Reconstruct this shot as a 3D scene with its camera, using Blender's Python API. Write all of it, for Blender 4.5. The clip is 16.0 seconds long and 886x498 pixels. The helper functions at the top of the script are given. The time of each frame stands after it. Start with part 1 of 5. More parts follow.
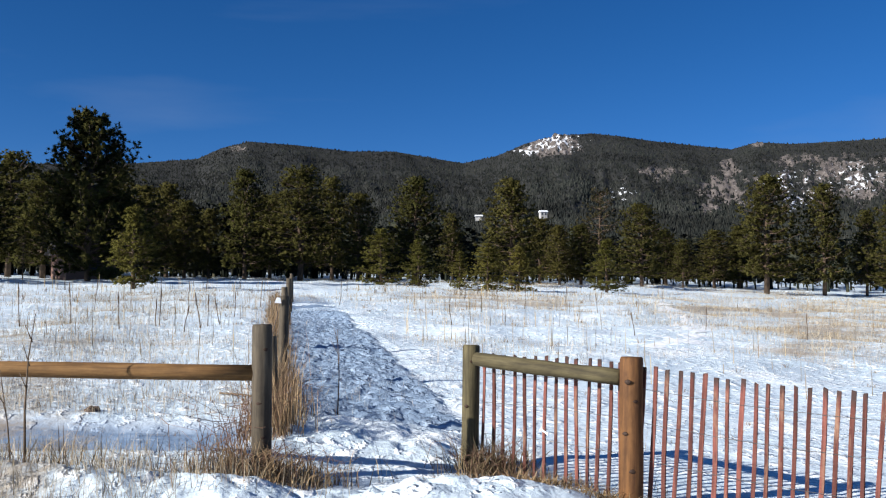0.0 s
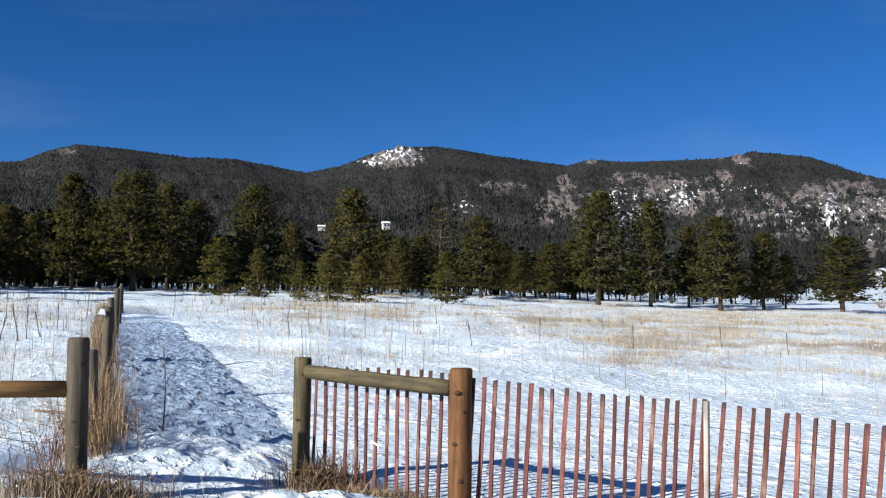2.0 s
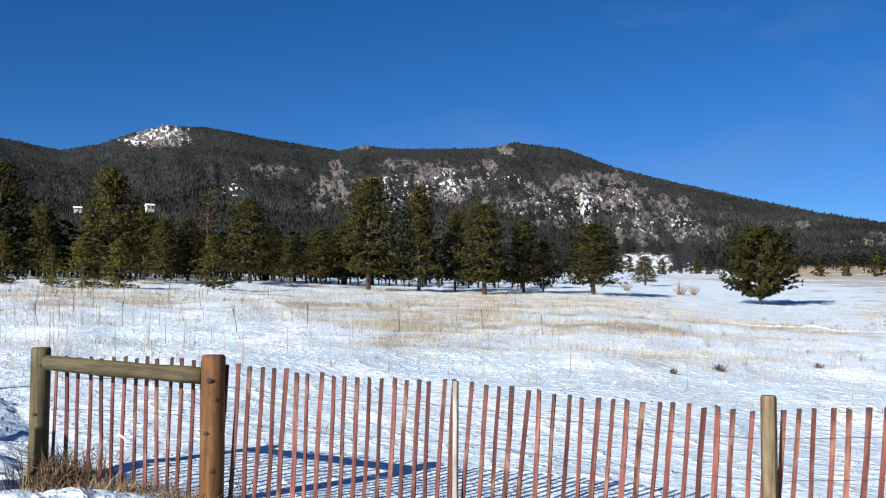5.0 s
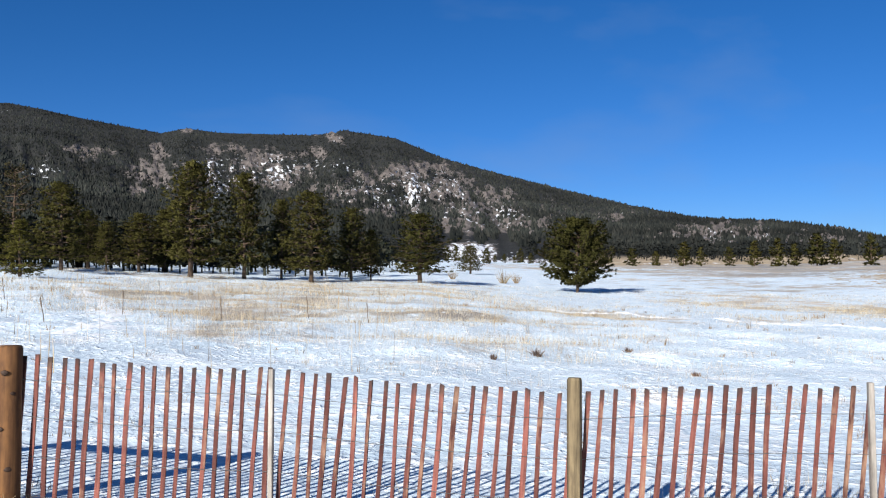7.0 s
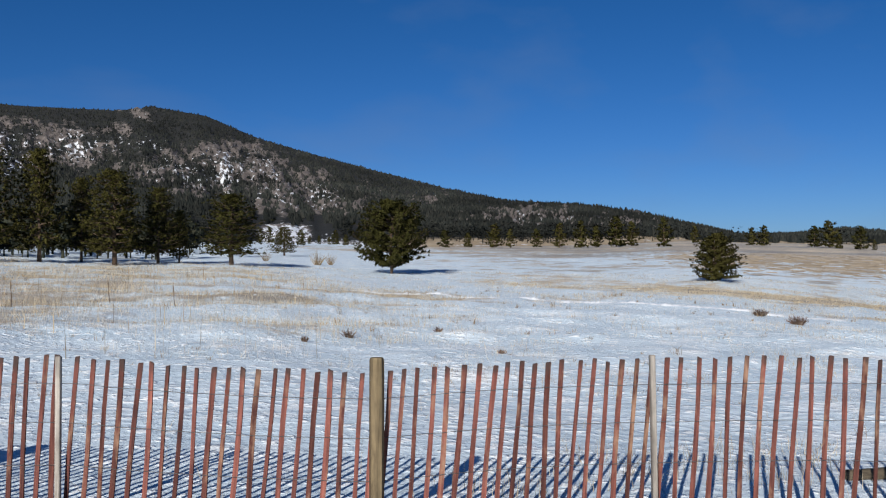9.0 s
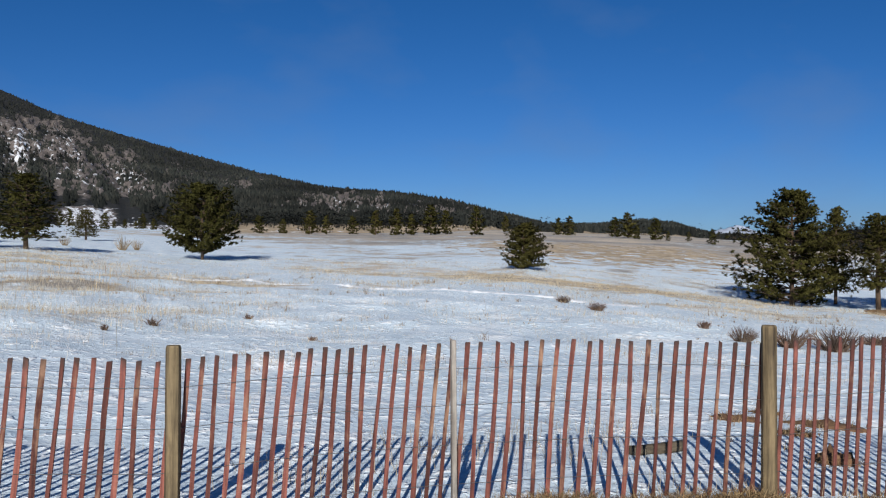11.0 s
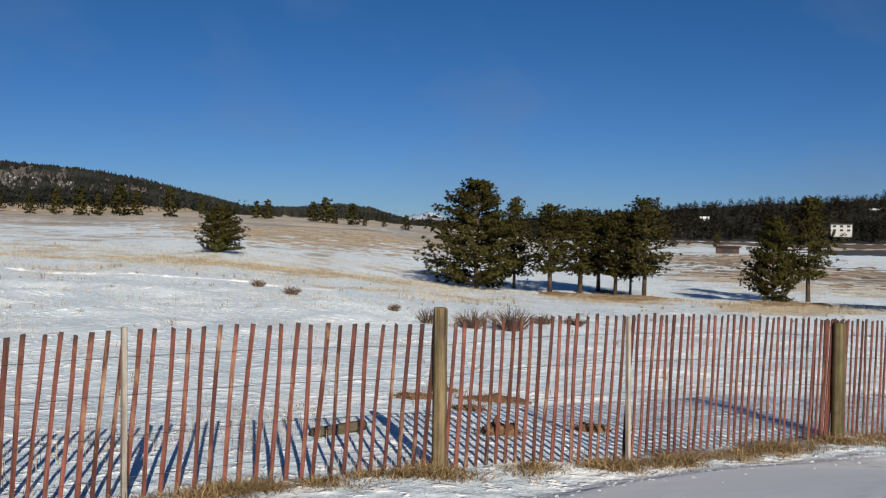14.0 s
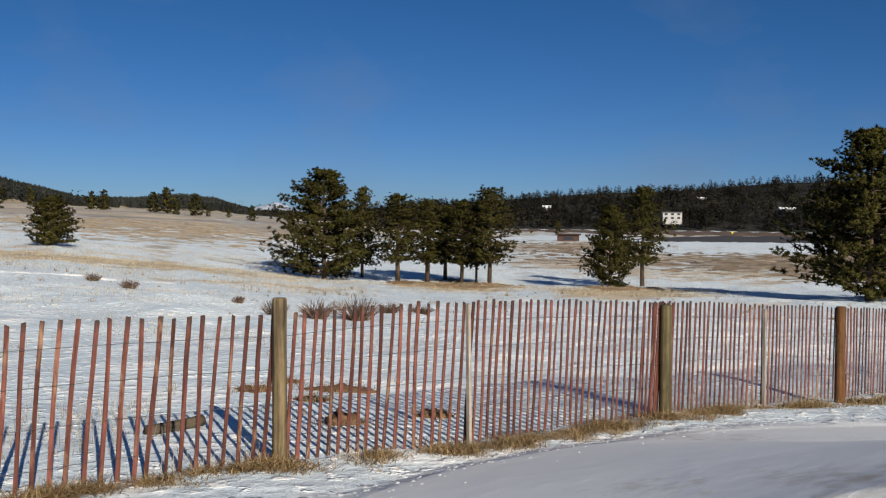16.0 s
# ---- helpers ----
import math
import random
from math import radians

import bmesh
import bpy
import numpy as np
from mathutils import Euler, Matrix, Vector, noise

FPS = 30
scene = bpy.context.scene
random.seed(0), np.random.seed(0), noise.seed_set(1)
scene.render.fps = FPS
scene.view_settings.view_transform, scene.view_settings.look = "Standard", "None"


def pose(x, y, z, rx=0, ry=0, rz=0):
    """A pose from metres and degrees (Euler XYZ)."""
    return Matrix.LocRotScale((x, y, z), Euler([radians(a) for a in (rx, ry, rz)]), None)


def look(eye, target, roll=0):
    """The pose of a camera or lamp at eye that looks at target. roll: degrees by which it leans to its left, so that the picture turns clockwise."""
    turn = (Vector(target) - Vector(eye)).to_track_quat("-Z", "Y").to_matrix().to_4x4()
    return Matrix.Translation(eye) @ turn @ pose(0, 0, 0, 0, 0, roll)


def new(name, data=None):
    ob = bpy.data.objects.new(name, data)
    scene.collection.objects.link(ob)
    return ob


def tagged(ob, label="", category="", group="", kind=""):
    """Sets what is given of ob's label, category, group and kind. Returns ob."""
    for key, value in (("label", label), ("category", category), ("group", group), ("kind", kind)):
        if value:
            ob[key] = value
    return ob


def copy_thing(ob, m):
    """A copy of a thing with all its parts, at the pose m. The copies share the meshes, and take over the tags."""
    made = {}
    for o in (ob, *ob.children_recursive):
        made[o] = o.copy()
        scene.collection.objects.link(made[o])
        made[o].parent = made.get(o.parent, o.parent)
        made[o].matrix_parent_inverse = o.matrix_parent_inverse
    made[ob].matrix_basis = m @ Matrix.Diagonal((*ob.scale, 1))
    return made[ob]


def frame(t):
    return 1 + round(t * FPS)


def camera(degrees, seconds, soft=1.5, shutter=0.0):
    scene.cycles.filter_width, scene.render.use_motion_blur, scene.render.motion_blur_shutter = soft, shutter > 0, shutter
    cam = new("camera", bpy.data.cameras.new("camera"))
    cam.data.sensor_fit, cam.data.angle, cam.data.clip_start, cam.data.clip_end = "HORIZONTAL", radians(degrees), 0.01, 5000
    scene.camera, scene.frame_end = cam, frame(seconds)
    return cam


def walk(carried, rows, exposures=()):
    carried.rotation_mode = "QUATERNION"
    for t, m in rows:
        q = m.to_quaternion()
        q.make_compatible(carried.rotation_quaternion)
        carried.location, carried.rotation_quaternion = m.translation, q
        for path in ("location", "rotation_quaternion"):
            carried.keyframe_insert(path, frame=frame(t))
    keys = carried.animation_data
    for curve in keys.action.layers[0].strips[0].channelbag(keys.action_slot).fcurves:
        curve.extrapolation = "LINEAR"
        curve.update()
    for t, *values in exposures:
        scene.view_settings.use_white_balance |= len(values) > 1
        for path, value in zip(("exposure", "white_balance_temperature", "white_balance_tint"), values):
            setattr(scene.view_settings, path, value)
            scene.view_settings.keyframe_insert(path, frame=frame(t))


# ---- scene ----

# ---------------------------------------------------------------- camera
EYE = 1.5
cam = camera(50.9, 16.0, soft=1.2)
ROWS = [
    (0.0, -0.030, 0.325, 0.001, -1.31, 2.94, 0.33),
    (0.5, -0.014, 0.326, 0.003, -3.16, 2.93, 0.44),
    (1.0, 0.006, 0.333, 0.006, -5.98, 3.17, 0.50),
    (1.5, 0.024, 0.341, 0.006, -8.49, 3.28, 0.48),
    (2.0, 0.046, 0.345, 0.008, -10.98, 3.66, 0.35),
    (2.5, 0.067, 0.346, 0.007, -13.49, 3.75, 0.49),
    (3.0, 0.089, 0.346, 0.004, -16.45, 3.32, 0.48),
    (3.5, 0.107, 0.346, 0.003, -18.83, 3.10, 0.40),
    (4.0, 0.124, 0.345, 0.004, -20.83, 3.10, 0.13),
    (6.5, 0.199, 0.320, -0.002, -32.61, 2.13, -0.03),
    (7.0, 0.216, 0.318, -0.006, -35.52, 2.03, -0.05),
    (7.5, 0.231, 0.315, -0.006, -38.01, 1.64, 0.09),
    (8.0, 0.251, 0.306, -0.009, -40.89, 1.45, -0.05),
    (8.5, 0.267, 0.295, -0.008, -43.88, 1.29, -0.22),
    (9.0, 0.279, 0.281, -0.012, -46.86, 0.86, -0.34),
    (11.5, 0.331, 0.206, -0.018, -61.39, -0.38, 0.14),
    (12.0, 0.336, 0.182, -0.012, -64.77, -0.78, 0.07),
    (12.5, 0.341, 0.165, -0.010, -67.54, -0.23, 0.44),
    (13.0, 0.346, 0.147, -0.009, -70.42, -0.16, 0.73),
    (13.5, 0.352, 0.135, -0.012, -73.16, -0.25, 0.68),
    (14.0, 0.359, 0.117, -0.014, -76.55, -0.76, 0.92),
    (14.5, 0.367, 0.104, -0.014, -78.93, -0.56, 0.84),
    (15.0, 0.374, 0.089, -0.017, -81.56, -0.93, 0.99),
    (15.5, 0.382, 0.076, -0.017, -83.36, -0.76, 1.41),
    (16.0, 0.389, 0.059, -0.022, -85.87, -1.28, 0.45),
]
EXPOSURES = [(0.0, 0.76, 6500, 10), (7.0, 0.76, 6500, 10), (8.0, 0.55, 6500, 10), (9.0, 0.18, 6500, 10), (13.5, 0.18, 6500, 10), (14.0, 0.20, 7400, 10), (16.0, 0.18, 7450, 10)]
walk(cam, [(t, pose(x, y, EYE + z, 0, 0, yaw) @ pose(0, 0, 0, 90 + pitch) @ pose(0, 0, 0, 0, 0, roll)) for t, x, y, z, yaw, pitch, roll in ROWS], EXPOSURES)

# ---------------------------------------------------------------- sky and sun
SUN_BEARING, SUN_HEIGHT = 243.0, 24.0      # clockwise from +y
world = bpy.data.worlds.new("sky")
scene.world = world
world.use_nodes = True
wn, wl = world.node_tree.nodes, world.node_tree.links
background = wn["Background"]
sky = wn.new("ShaderNodeTexSky")
sky.sky_type, sky.sun_disc = "NISHITA", False
sky.sun_elevation, sky.sun_rotation = radians(SUN_HEIGHT), radians(SUN_BEARING)
sky.altitude, sky.air_density, sky.dust_density, sky.ozone_density = 2600.0, 1.0, 2.5, 4.0
deep = wn.new("ShaderNodeHueSaturation")
deep.inputs["Saturation"].default_value, deep.inputs["Value"].default_value = 1.22, 1.0
wl.new(sky.outputs[0], deep.inputs["Color"])
tint = wn.new("ShaderNodeMixRGB")
tint.blend_type = "MULTIPLY"
tint.inputs[0].default_value, tint.inputs[2].default_value = 1.0, (0.60, 0.93, 1.20, 1)
wl.new(deep.outputs[0], tint.inputs[1])
wco = wn.new("ShaderNodeTexCoord")
# clear blue low down, deepest half way up, greyer overhead
wsep = wn.new("ShaderNodeSeparateXYZ")
wl.new(wco.outputs["Generated"], wsep.inputs[0])
wtone = wn.new("ShaderNodeValToRGB")
wtone.color_ramp.interpolation = "EASE"
wtone.color_ramp.elements.new(0.5)
for stop, (height, colour) in zip(wtone.color_ramp.elements, ((0.0, (0.70, 0.91, 1.31)), (0.30, (0.60, 0.93, 1.20)), (0.80, (0.95, 1.0, 1.05)))):
    stop.position, stop.color = height, (*colour, 1)
wl.new(wsep.outputs["Z"], wtone.inputs[0])
wl.new(wtone.outputs[0], tint.inputs[2])
wmap = wn.new("ShaderNodeMapping")
wmap.inputs["Rotation"].default_value = (0.25, 0.1, radians(35))
wmap.inputs["Scale"].default_value = (1.0, 5.0, 9.0)
wl.new(wco.outputs["Generated"], wmap.inputs[0])
wisp = wn.new("ShaderNodeTexNoise")
wisp.inputs["Scale"].default_value, wisp.inputs["Detail"].default_value = 1.1, 5.0
wl.new(wmap.outputs[0], wisp.inputs[0])
wramp = wn.new("ShaderNodeMapRange")
wramp.inputs[1].default_value, wramp.inputs[2].default_value = 0.52, 0.85
wramp.inputs[3].default_value, wramp.inputs[4].default_value = 0.0, 0.36
wl.new(wisp.outputs[0], wramp.inputs[0])
haze = wn.new("ShaderNodeMixRGB")
haze.inputs[2].default_value = (3.0, 4.2, 6.6, 1)
wl.new(wramp.outputs[0], haze.inputs[0])
wl.new(tint.outputs[0], haze.inputs[1])
wl.new(haze.outputs[0], background.inputs["Color"])
background.inputs["Strength"].default_value = 0.0465

lamp = bpy.data.lights.new("sun", "SUN")
lamp.energy, lamp.angle, lamp.color = 5.0, radians(0.53), (0.985, 0.955, 0.90)
sun = new("sun", lamp)
b, e = radians(SUN_BEARING), radians(SUN_HEIGHT)
sun_way = Vector((math.sin(b) * math.cos(e), math.cos(b) * math.cos(e), math.sin(e)))
sun.matrix_world = look(sun_way * 60, (0, 0, 0))


# ---------------------------------------------------------------- materials
def shade(name, rough=0.8, metal=0.0, spec=0.3):
    m = bpy.data.materials.new(name)
    m.use_nodes = True
    p = m.node_tree.nodes["Principled BSDF"]
    p.inputs["Roughness"].default_value = rough
    p.inputs["Metallic"].default_value = metal
    p.inputs["Specular IOR Level"].default_value = spec
    return m, m.node_tree.nodes, m.node_tree.links, p


def noise_tex(n, l, scale, detail=4.0, coord="Object", stretch=None, rough=0.55):
    c = n.new("ShaderNodeTexCoord")
    t = n.new("ShaderNodeTexNoise")
    t.inputs["Scale"].default_value, t.inputs["Detail"].default_value, t.inputs["Roughness"].default_value = scale, detail, rough
    if stretch:
        mp = n.new("ShaderNodeMapping")
        mp.inputs["Scale"].default_value = stretch
        l.new(c.outputs[coord], mp.inputs[0])
        l.new(mp.outputs[0], t.inputs[0])
    else:
        l.new(c.outputs[coord], t.inputs[0])
    return t.outputs[0]


def ramp(n, l, src, stops):
    r = n.new("ShaderNodeValToRGB")
    el = r.color_ramp.elements
    while len(el) < len(stops):
        el.new(0.5)
    for s, (p, c) in zip(el, stops):
        s.position, s.color = p, (*c, 1)
    l.new(src, r.inputs[0])
    return r.outputs[0]


def mix(n, l, fac, a, b_, mode="MIX"):
    m = n.new("ShaderNodeMixRGB")
    m.blend_type = mode
    for i, v in enumerate((fac, a, b_)):
        if isinstance(v, (int, float)):
            m.inputs[i].default_value = v
        elif isinstance(v, tuple):
            m.inputs[i].default_value = (*v, 1)
        else:
            l.new(v, m.inputs[i])
    return m.outputs[0]


def mathn(n, l, op, a, b_=0.0, clamp=False):
    m = n.new("ShaderNodeMath")
    m.operation, m.use_clamp = op, clamp
    for i, v in enumerate((a, b_)):
        if isinstance(v, (int, float)):
            m.inputs[i].default_value = v
        else:
            l.new(v, m.inputs[i])
    return m.outputs[0]


def bump(n, l, p, src, strength, dist):
    bm_ = n.new("ShaderNodeBump")
    bm_.inputs["Strength"].default_value, bm_.inputs["Distance"].default_value = strength, dist
    l.new(src, bm_.inputs["Height"])
    l.new(bm_.outputs[0], p.inputs["Normal"])


def attribute(n, name):
    a = n.new("ShaderNodeAttribute")
    a.attribute_name = name
    return a.outputs["Fac"]


def wood(name, light, dark, grain=30.0, random_amount=0.25, rough=0.8, ends=None, worn=None):
    m, n, l, p = shade(name, rough)
    o = n.new("ShaderNodeObjectInfo")
    c = n.new("ShaderNodeTexCoord")
    shift = n.new("ShaderNodeVectorMath")
    shift.operation = "MULTIPLY_ADD"
    l.new(o.outputs["Random"], shift.inputs[0])
    shift.inputs[1].default_value = (17.0, 31.0, 53.0)
    l.new(c.outputs["Object"], shift.inputs[2])

    def streaks(scale, squeeze, detail):
        mp, t = n.new("ShaderNodeMapping"), n.new("ShaderNodeTexNoise")
        mp.inputs["Scale"].default_value = (1.0, 1.0, squeeze)
        l.new(shift.outputs[0], mp.inputs[0])
        l.new(mp.outputs[0], t.inputs[0])
        t.inputs["Scale"].default_value, t.inputs["Detail"].default_value, t.inputs["Roughness"].default_value = scale, detail, 0.68
        return t.outputs[0]

    g = streaks(grain, 0.06, 6.0)
    col = ramp(n, l, g, [(0.32, dark), (0.66, light)])
    col = mix(n, l, 0.7, col, ramp(n, l, streaks(5.0, 0.6, 4.0), [(0.3, (0.45, 0.42, 0.42)), (0.72, (1.35, 1.3, 1.25))]), "MULTIPLY")
    col = mix(n, l, 1.0, col, ramp(n, l, o.outputs["Random"], [(0.0, (1 - random_amount,) * 3), (1.0, (1 + random_amount,) * 3)]), "MULTIPLY")
    if worn:
        col = mix(n, l, mathn(n, l, "MULTIPLY", mathn(n, l, "SUBTRACT", streaks(9.0, 0.25, 5.0), 0.56), 7.0, True), col, worn)
    if ends:
        z = n.new("ShaderNodeSeparateXYZ")
        l.new(c.outputs["Object"], z.inputs[0])
        k = mathn(n, l, "ADD", z.outputs[2], mathn(n, l, "MULTIPLY", mathn(n, l, "SUBTRACT", streaks(14.0, 0.5, 4.0), 0.5), 0.25))
        k = mathn(n, l, "MULTIPLY", mathn(n, l, "SUBTRACT", k, 0.435), 16.0, True)
        col = mix(n, l, mathn(n, l, "MULTIPLY", k, 0.9), col, ends)
    l.new(col, p.inputs["Base Color"])
    bump(n, l, p, g, 0.6, 0.006)
    return m


def leaf(name, stops, rough=0.8, big=0.5, spec=0.05, low=0.75, high=1.2, through_light=0.0):
    m, n, l, p = shade(name, rough, 0.0, spec)
    geo = n.new("ShaderNodeNewGeometry")
    c = ramp(n, l, geo.outputs["Random Per Island"], stops)
    o = n.new("ShaderNodeObjectInfo")
    c = mix(n, l, 1.0, c, ramp(n, l, o.outputs["Random"], [(0.0, (0.8, 0.84, 0.8)), (1.0, (1.2, 1.15, 1.1))]), "MULTIPLY")
    c = mix(n, l, 1.0, c, ramp(n, l, noise_tex(n, l, big, 2.0), [(0.35, (low, low, low)), (0.65, (high, high, high * 0.96))]), "MULTIPLY")
    l.new(c, p.inputs["Base Color"])
    if through_light:
        lit, both = n.new("ShaderNodeBsdfTranslucent"), n.new("ShaderNodeMixShader")
        l.new(c, lit.inputs["Color"])
        both.inputs[0].default_value = through_light
        l.new(p.outputs[0], both.inputs[1])
        l.new(lit.outputs[0], both.inputs[2])
        l.new(both.outputs[0], n["Material Output"].inputs["Surface"])
    return m


def snow_material():
    m, n, l, p = shade("snow_and_grass", 0.62, 0.0, 0.25)
    fine = noise_tex(n, l, 9.0, 8.0, rough=0.7)
    mid = noise_tex(n, l, 0.5, 5.0)
    clod = noise_tex(n, l, 5.5, 3.0, rough=0.55)
    broad = noise_tex(n, l, 0.7, 6.0, rough=0.6)
    field = noise_tex(n, l, 0.35, 7.0, rough=0.68)
    streak = noise_tex(n, l, 0.03, 7.0, rough=0.65)
    # small sunlit ledges painted as white flecks on a bluer base, beside fresh snow
    blue_base = ramp(n, l, mid, [(0.3, (0.57, 0.68, 0.765)), (0.7, (0.69, 0.78, 0.85))])
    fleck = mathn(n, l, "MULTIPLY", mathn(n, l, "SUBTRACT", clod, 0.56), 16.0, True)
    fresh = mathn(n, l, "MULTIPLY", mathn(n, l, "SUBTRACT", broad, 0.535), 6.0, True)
    lit_or_fresh = mathn(n, l, "MULTIPLY", mathn(n, l, "MAXIMUM", fleck, fresh), mathn(n, l, "SUBTRACT", 1.0, attribute(n, "drift")))
    packed = mix(n, l, attribute(n, "drift"), blue_base, (0.80, 0.835, 0.87))
    white = mix(n, l, lit_or_fresh, packed, (0.94, 0.965, 0.975))
    # trodden path and wheel track: shade painted dark blue, lit ripples as flecks
    painted_shade = ramp(n, l, fine, [(0.35, (0.15, 0.225, 0.345)), (0.6, (0.26, 0.35, 0.48))])
    painted_shade = mix(n, l, mathn(n, l, "MULTIPLY", mathn(n, l, "SUBTRACT", noise_tex(n, l, 6.5, 4.0, stretch=(0.5, 1.8, 1.0)), 0.68), 12.0, True), painted_shade, (0.80, 0.85, 0.91))
    white = mix(n, l, attribute(n, "trodden_shade"), white, painted_shade)
    straw = ramp(n, l, fine, [(0.3, (0.30, 0.22, 0.135)), (0.55, (0.50, 0.395, 0.26)), (0.75, (0.66, 0.55, 0.40))])
    straw = mix(n, l, 1.0, straw, ramp(n, l, streak, [(0.38, (0.45, 0.43, 0.42)), (0.62, (1.3, 1.27, 1.22))]), "MULTIPLY")
    f = mathn(n, l, "ADD", attribute(n, "grass"), mathn(n, l, "MULTIPLY", mathn(n, l, "SUBTRACT", field, 0.5), 1.7))
    f = mathn(n, l, "ADD", f, mathn(n, l, "MULTIPLY", mathn(n, l, "SUBTRACT", fine, 0.5), 0.7))
    f = mathn(n, l, "ADD", f, mathn(n, l, "MULTIPLY", mathn(n, l, "SUBTRACT", streak, 0.5), 1.6))
    mottle = noise_tex(n, l, 0.16, 6.0, rough=0.7)
    f = mathn(n, l, "ADD", f, mathn(n, l, "MULTIPLY", mathn(n, l, "SUBTRACT", mottle, 0.5), 1.5))
    straw = mix(n, l, 1.0, straw, ramp(n, l, mottle, [(0.35, (1.1, 1.1, 1.1)), (0.7, (0.6, 0.57, 0.55))]), "MULTIPLY")
    f = mathn(n, l, "MULTIPLY", mathn(n, l, "SUBTRACT", f, 0.36), 3.4, True)
    c = mix(n, l, mathn(n, l, "MULTIPLY", f, 0.8), white, straw)
    l.new(c, p.inputs["Base Color"])
    grain = noise_tex(n, l, 55.0, 5.0, rough=0.7)
    h = mathn(n, l, "ADD", mathn(n, l, "MULTIPLY", fine, 0.4), mathn(n, l, "MULTIPLY", grain, 0.12))
    h = mathn(n, l, "ADD", h, mathn(n, l, "ADD", mathn(n, l, "MULTIPLY", clod, 1.3), mathn(n, l, "MULTIPLY", fleck, 0.45)))
    h = mathn(n, l, "MULTIPLY", h, mathn(n, l, "SUBTRACT", 1.0, attribute(n, "drift")))
    bump(n, l, p, h, 0.7, 0.055)
    return m


def mountain_material():
    m, n, l, p = shade("wooded_mountainside", 0.95, 0.0, 0.1)
    fine = noise_tex(n, l, 0.05, 6.0, rough=0.7)
    duff = ramp(n, l, fine, [(0.3, (0.020, 0.022, 0.022)), (0.6, (0.036, 0.036, 0.034)), (0.8, (0.06, 0.056, 0.05))])
    rock = ramp(n, l, fine, [(0.3, (0.075, 0.066, 0.061)), (0.55, (0.165, 0.142, 0.13)), (0.75, (0.29, 0.25, 0.23))])
    bare = attribute(n, "bare")
    fr = mathn(n, l, "ADD", bare, mathn(n, l, "MULTIPLY", mathn(n, l, "SUBTRACT", fine, 0.5), 1.2))
    fr = mathn(n, l, "MULTIPLY", mathn(n, l, "SUBTRACT", fr, 0.42), 5.0, True)
    c = mix(n, l, fr, duff, rock)
    snow = attribute(n, "snow")
    patch = noise_tex(n, l, 0.08, 5.0, stretch=(1.0, 1.0, 0.6), rough=0.7)
    fs = mathn(n, l, "ADD", snow, mathn(n, l, "MULTIPLY", mathn(n, l, "SUBTRACT", patch, 0.5), 1.7))
    fs = mathn(n, l, "MULTIPLY", mathn(n, l, "SUBTRACT", fs, 0.50), 7.0, True)
    dry = ramp(n, l, fine, [(0.3, (0.26, 0.195, 0.125)), (0.55, (0.43, 0.34, 0.235)), (0.75, (0.58, 0.49, 0.37))])
    c = mix(n, l, mathn(n, l, "MULTIPLY", mathn(n, l, "SUBTRACT", attribute(n, "straw"), 0.3), 4.0, True), c, dry)
    c = mix(n, l, fs, c, (0.80, 0.82, 0.86))
    l.new(c, p.inputs["Base Color"])
    bump(n, l, p, fine, 0.8, 6.0)
    return m


def bark_material():
    m, n, l, p = shade("pine_bark", 0.9)
    g = noise_tex(n, l, 5.0, 6.0, stretch=(1.0, 1.0, 0.25), rough=0.7)
    l.new(ramp(n, l, g, [(0.3, (0.03, 0.022, 0.017)), (0.7, (0.13, 0.085, 0.055))]), p.inputs["Base Color"])
    bump(n, l, p, g, 0.7, 0.03)
    return m


def plain(name, colour, rough=0.7, metal=0.0, scale=8.0, amount=0.25):
    m, n, l, p = shade(name, rough, metal)
    g = noise_tex(n, l, scale, 5.0, rough=0.65)
    lo, hi = tuple(v * (1 - amount) for v in colour), tuple(min(1, v * (1 + amount)) for v in colour)
    l.new(ramp(n, l, g, [(0.3, lo), (0.7, hi)]), p.inputs["Base Color"])
    return m


SNOW = snow_material()
MOUNTAIN = mountain_material()
BARK = bark_material()
NEEDLES = leaf("pine_needles", [(0.0, (0.068, 0.066, 0.021)), (0.5, (0.086, 0.080, 0.026)), (1.0, (0.104, 0.094, 0.033))], big=0.35, through_light=0.35)
YOUNG_NEEDLES = leaf("young_pine_needles", [(0.0, (0.11, 0.105, 0.026)), (0.5, (0.145, 0.130, 0.036)), (1.0, (0.18, 0.158, 0.05))], big=0.6, through_light=0.4)
THIN_NEEDLES = leaf("sparse_pine_needles", [(0.0, (0.045, 0.042, 0.022)), (0.5, (0.075, 0.066, 0.034)), (1.0, (0.11, 0.093, 0.05))], big=0.5, through_light=0.4)
# far needles: crown self-shade darkens these colours, distance haze tints them blue
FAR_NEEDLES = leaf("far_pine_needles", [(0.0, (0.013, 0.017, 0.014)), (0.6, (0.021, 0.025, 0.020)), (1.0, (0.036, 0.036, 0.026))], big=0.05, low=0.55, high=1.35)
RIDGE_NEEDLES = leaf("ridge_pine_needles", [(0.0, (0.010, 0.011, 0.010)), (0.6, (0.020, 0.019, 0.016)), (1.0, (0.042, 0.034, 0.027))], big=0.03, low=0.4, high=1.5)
HAZY_SLOPE_NEEDLES = leaf("hazy_mountainside_needles", [(0.0, (0.014, 0.0165, 0.0165)), (0.6, (0.023, 0.025, 0.024)), (1.0, (0.036, 0.036, 0.033))], big=0.006, low=0.55, high=1.4)
STRAW = leaf("dry_grass", [(0.0, (0.24, 0.19, 0.135)), (0.5, (0.37, 0.305, 0.23)), (1.0, (0.51, 0.44, 0.35))], big=0.8)
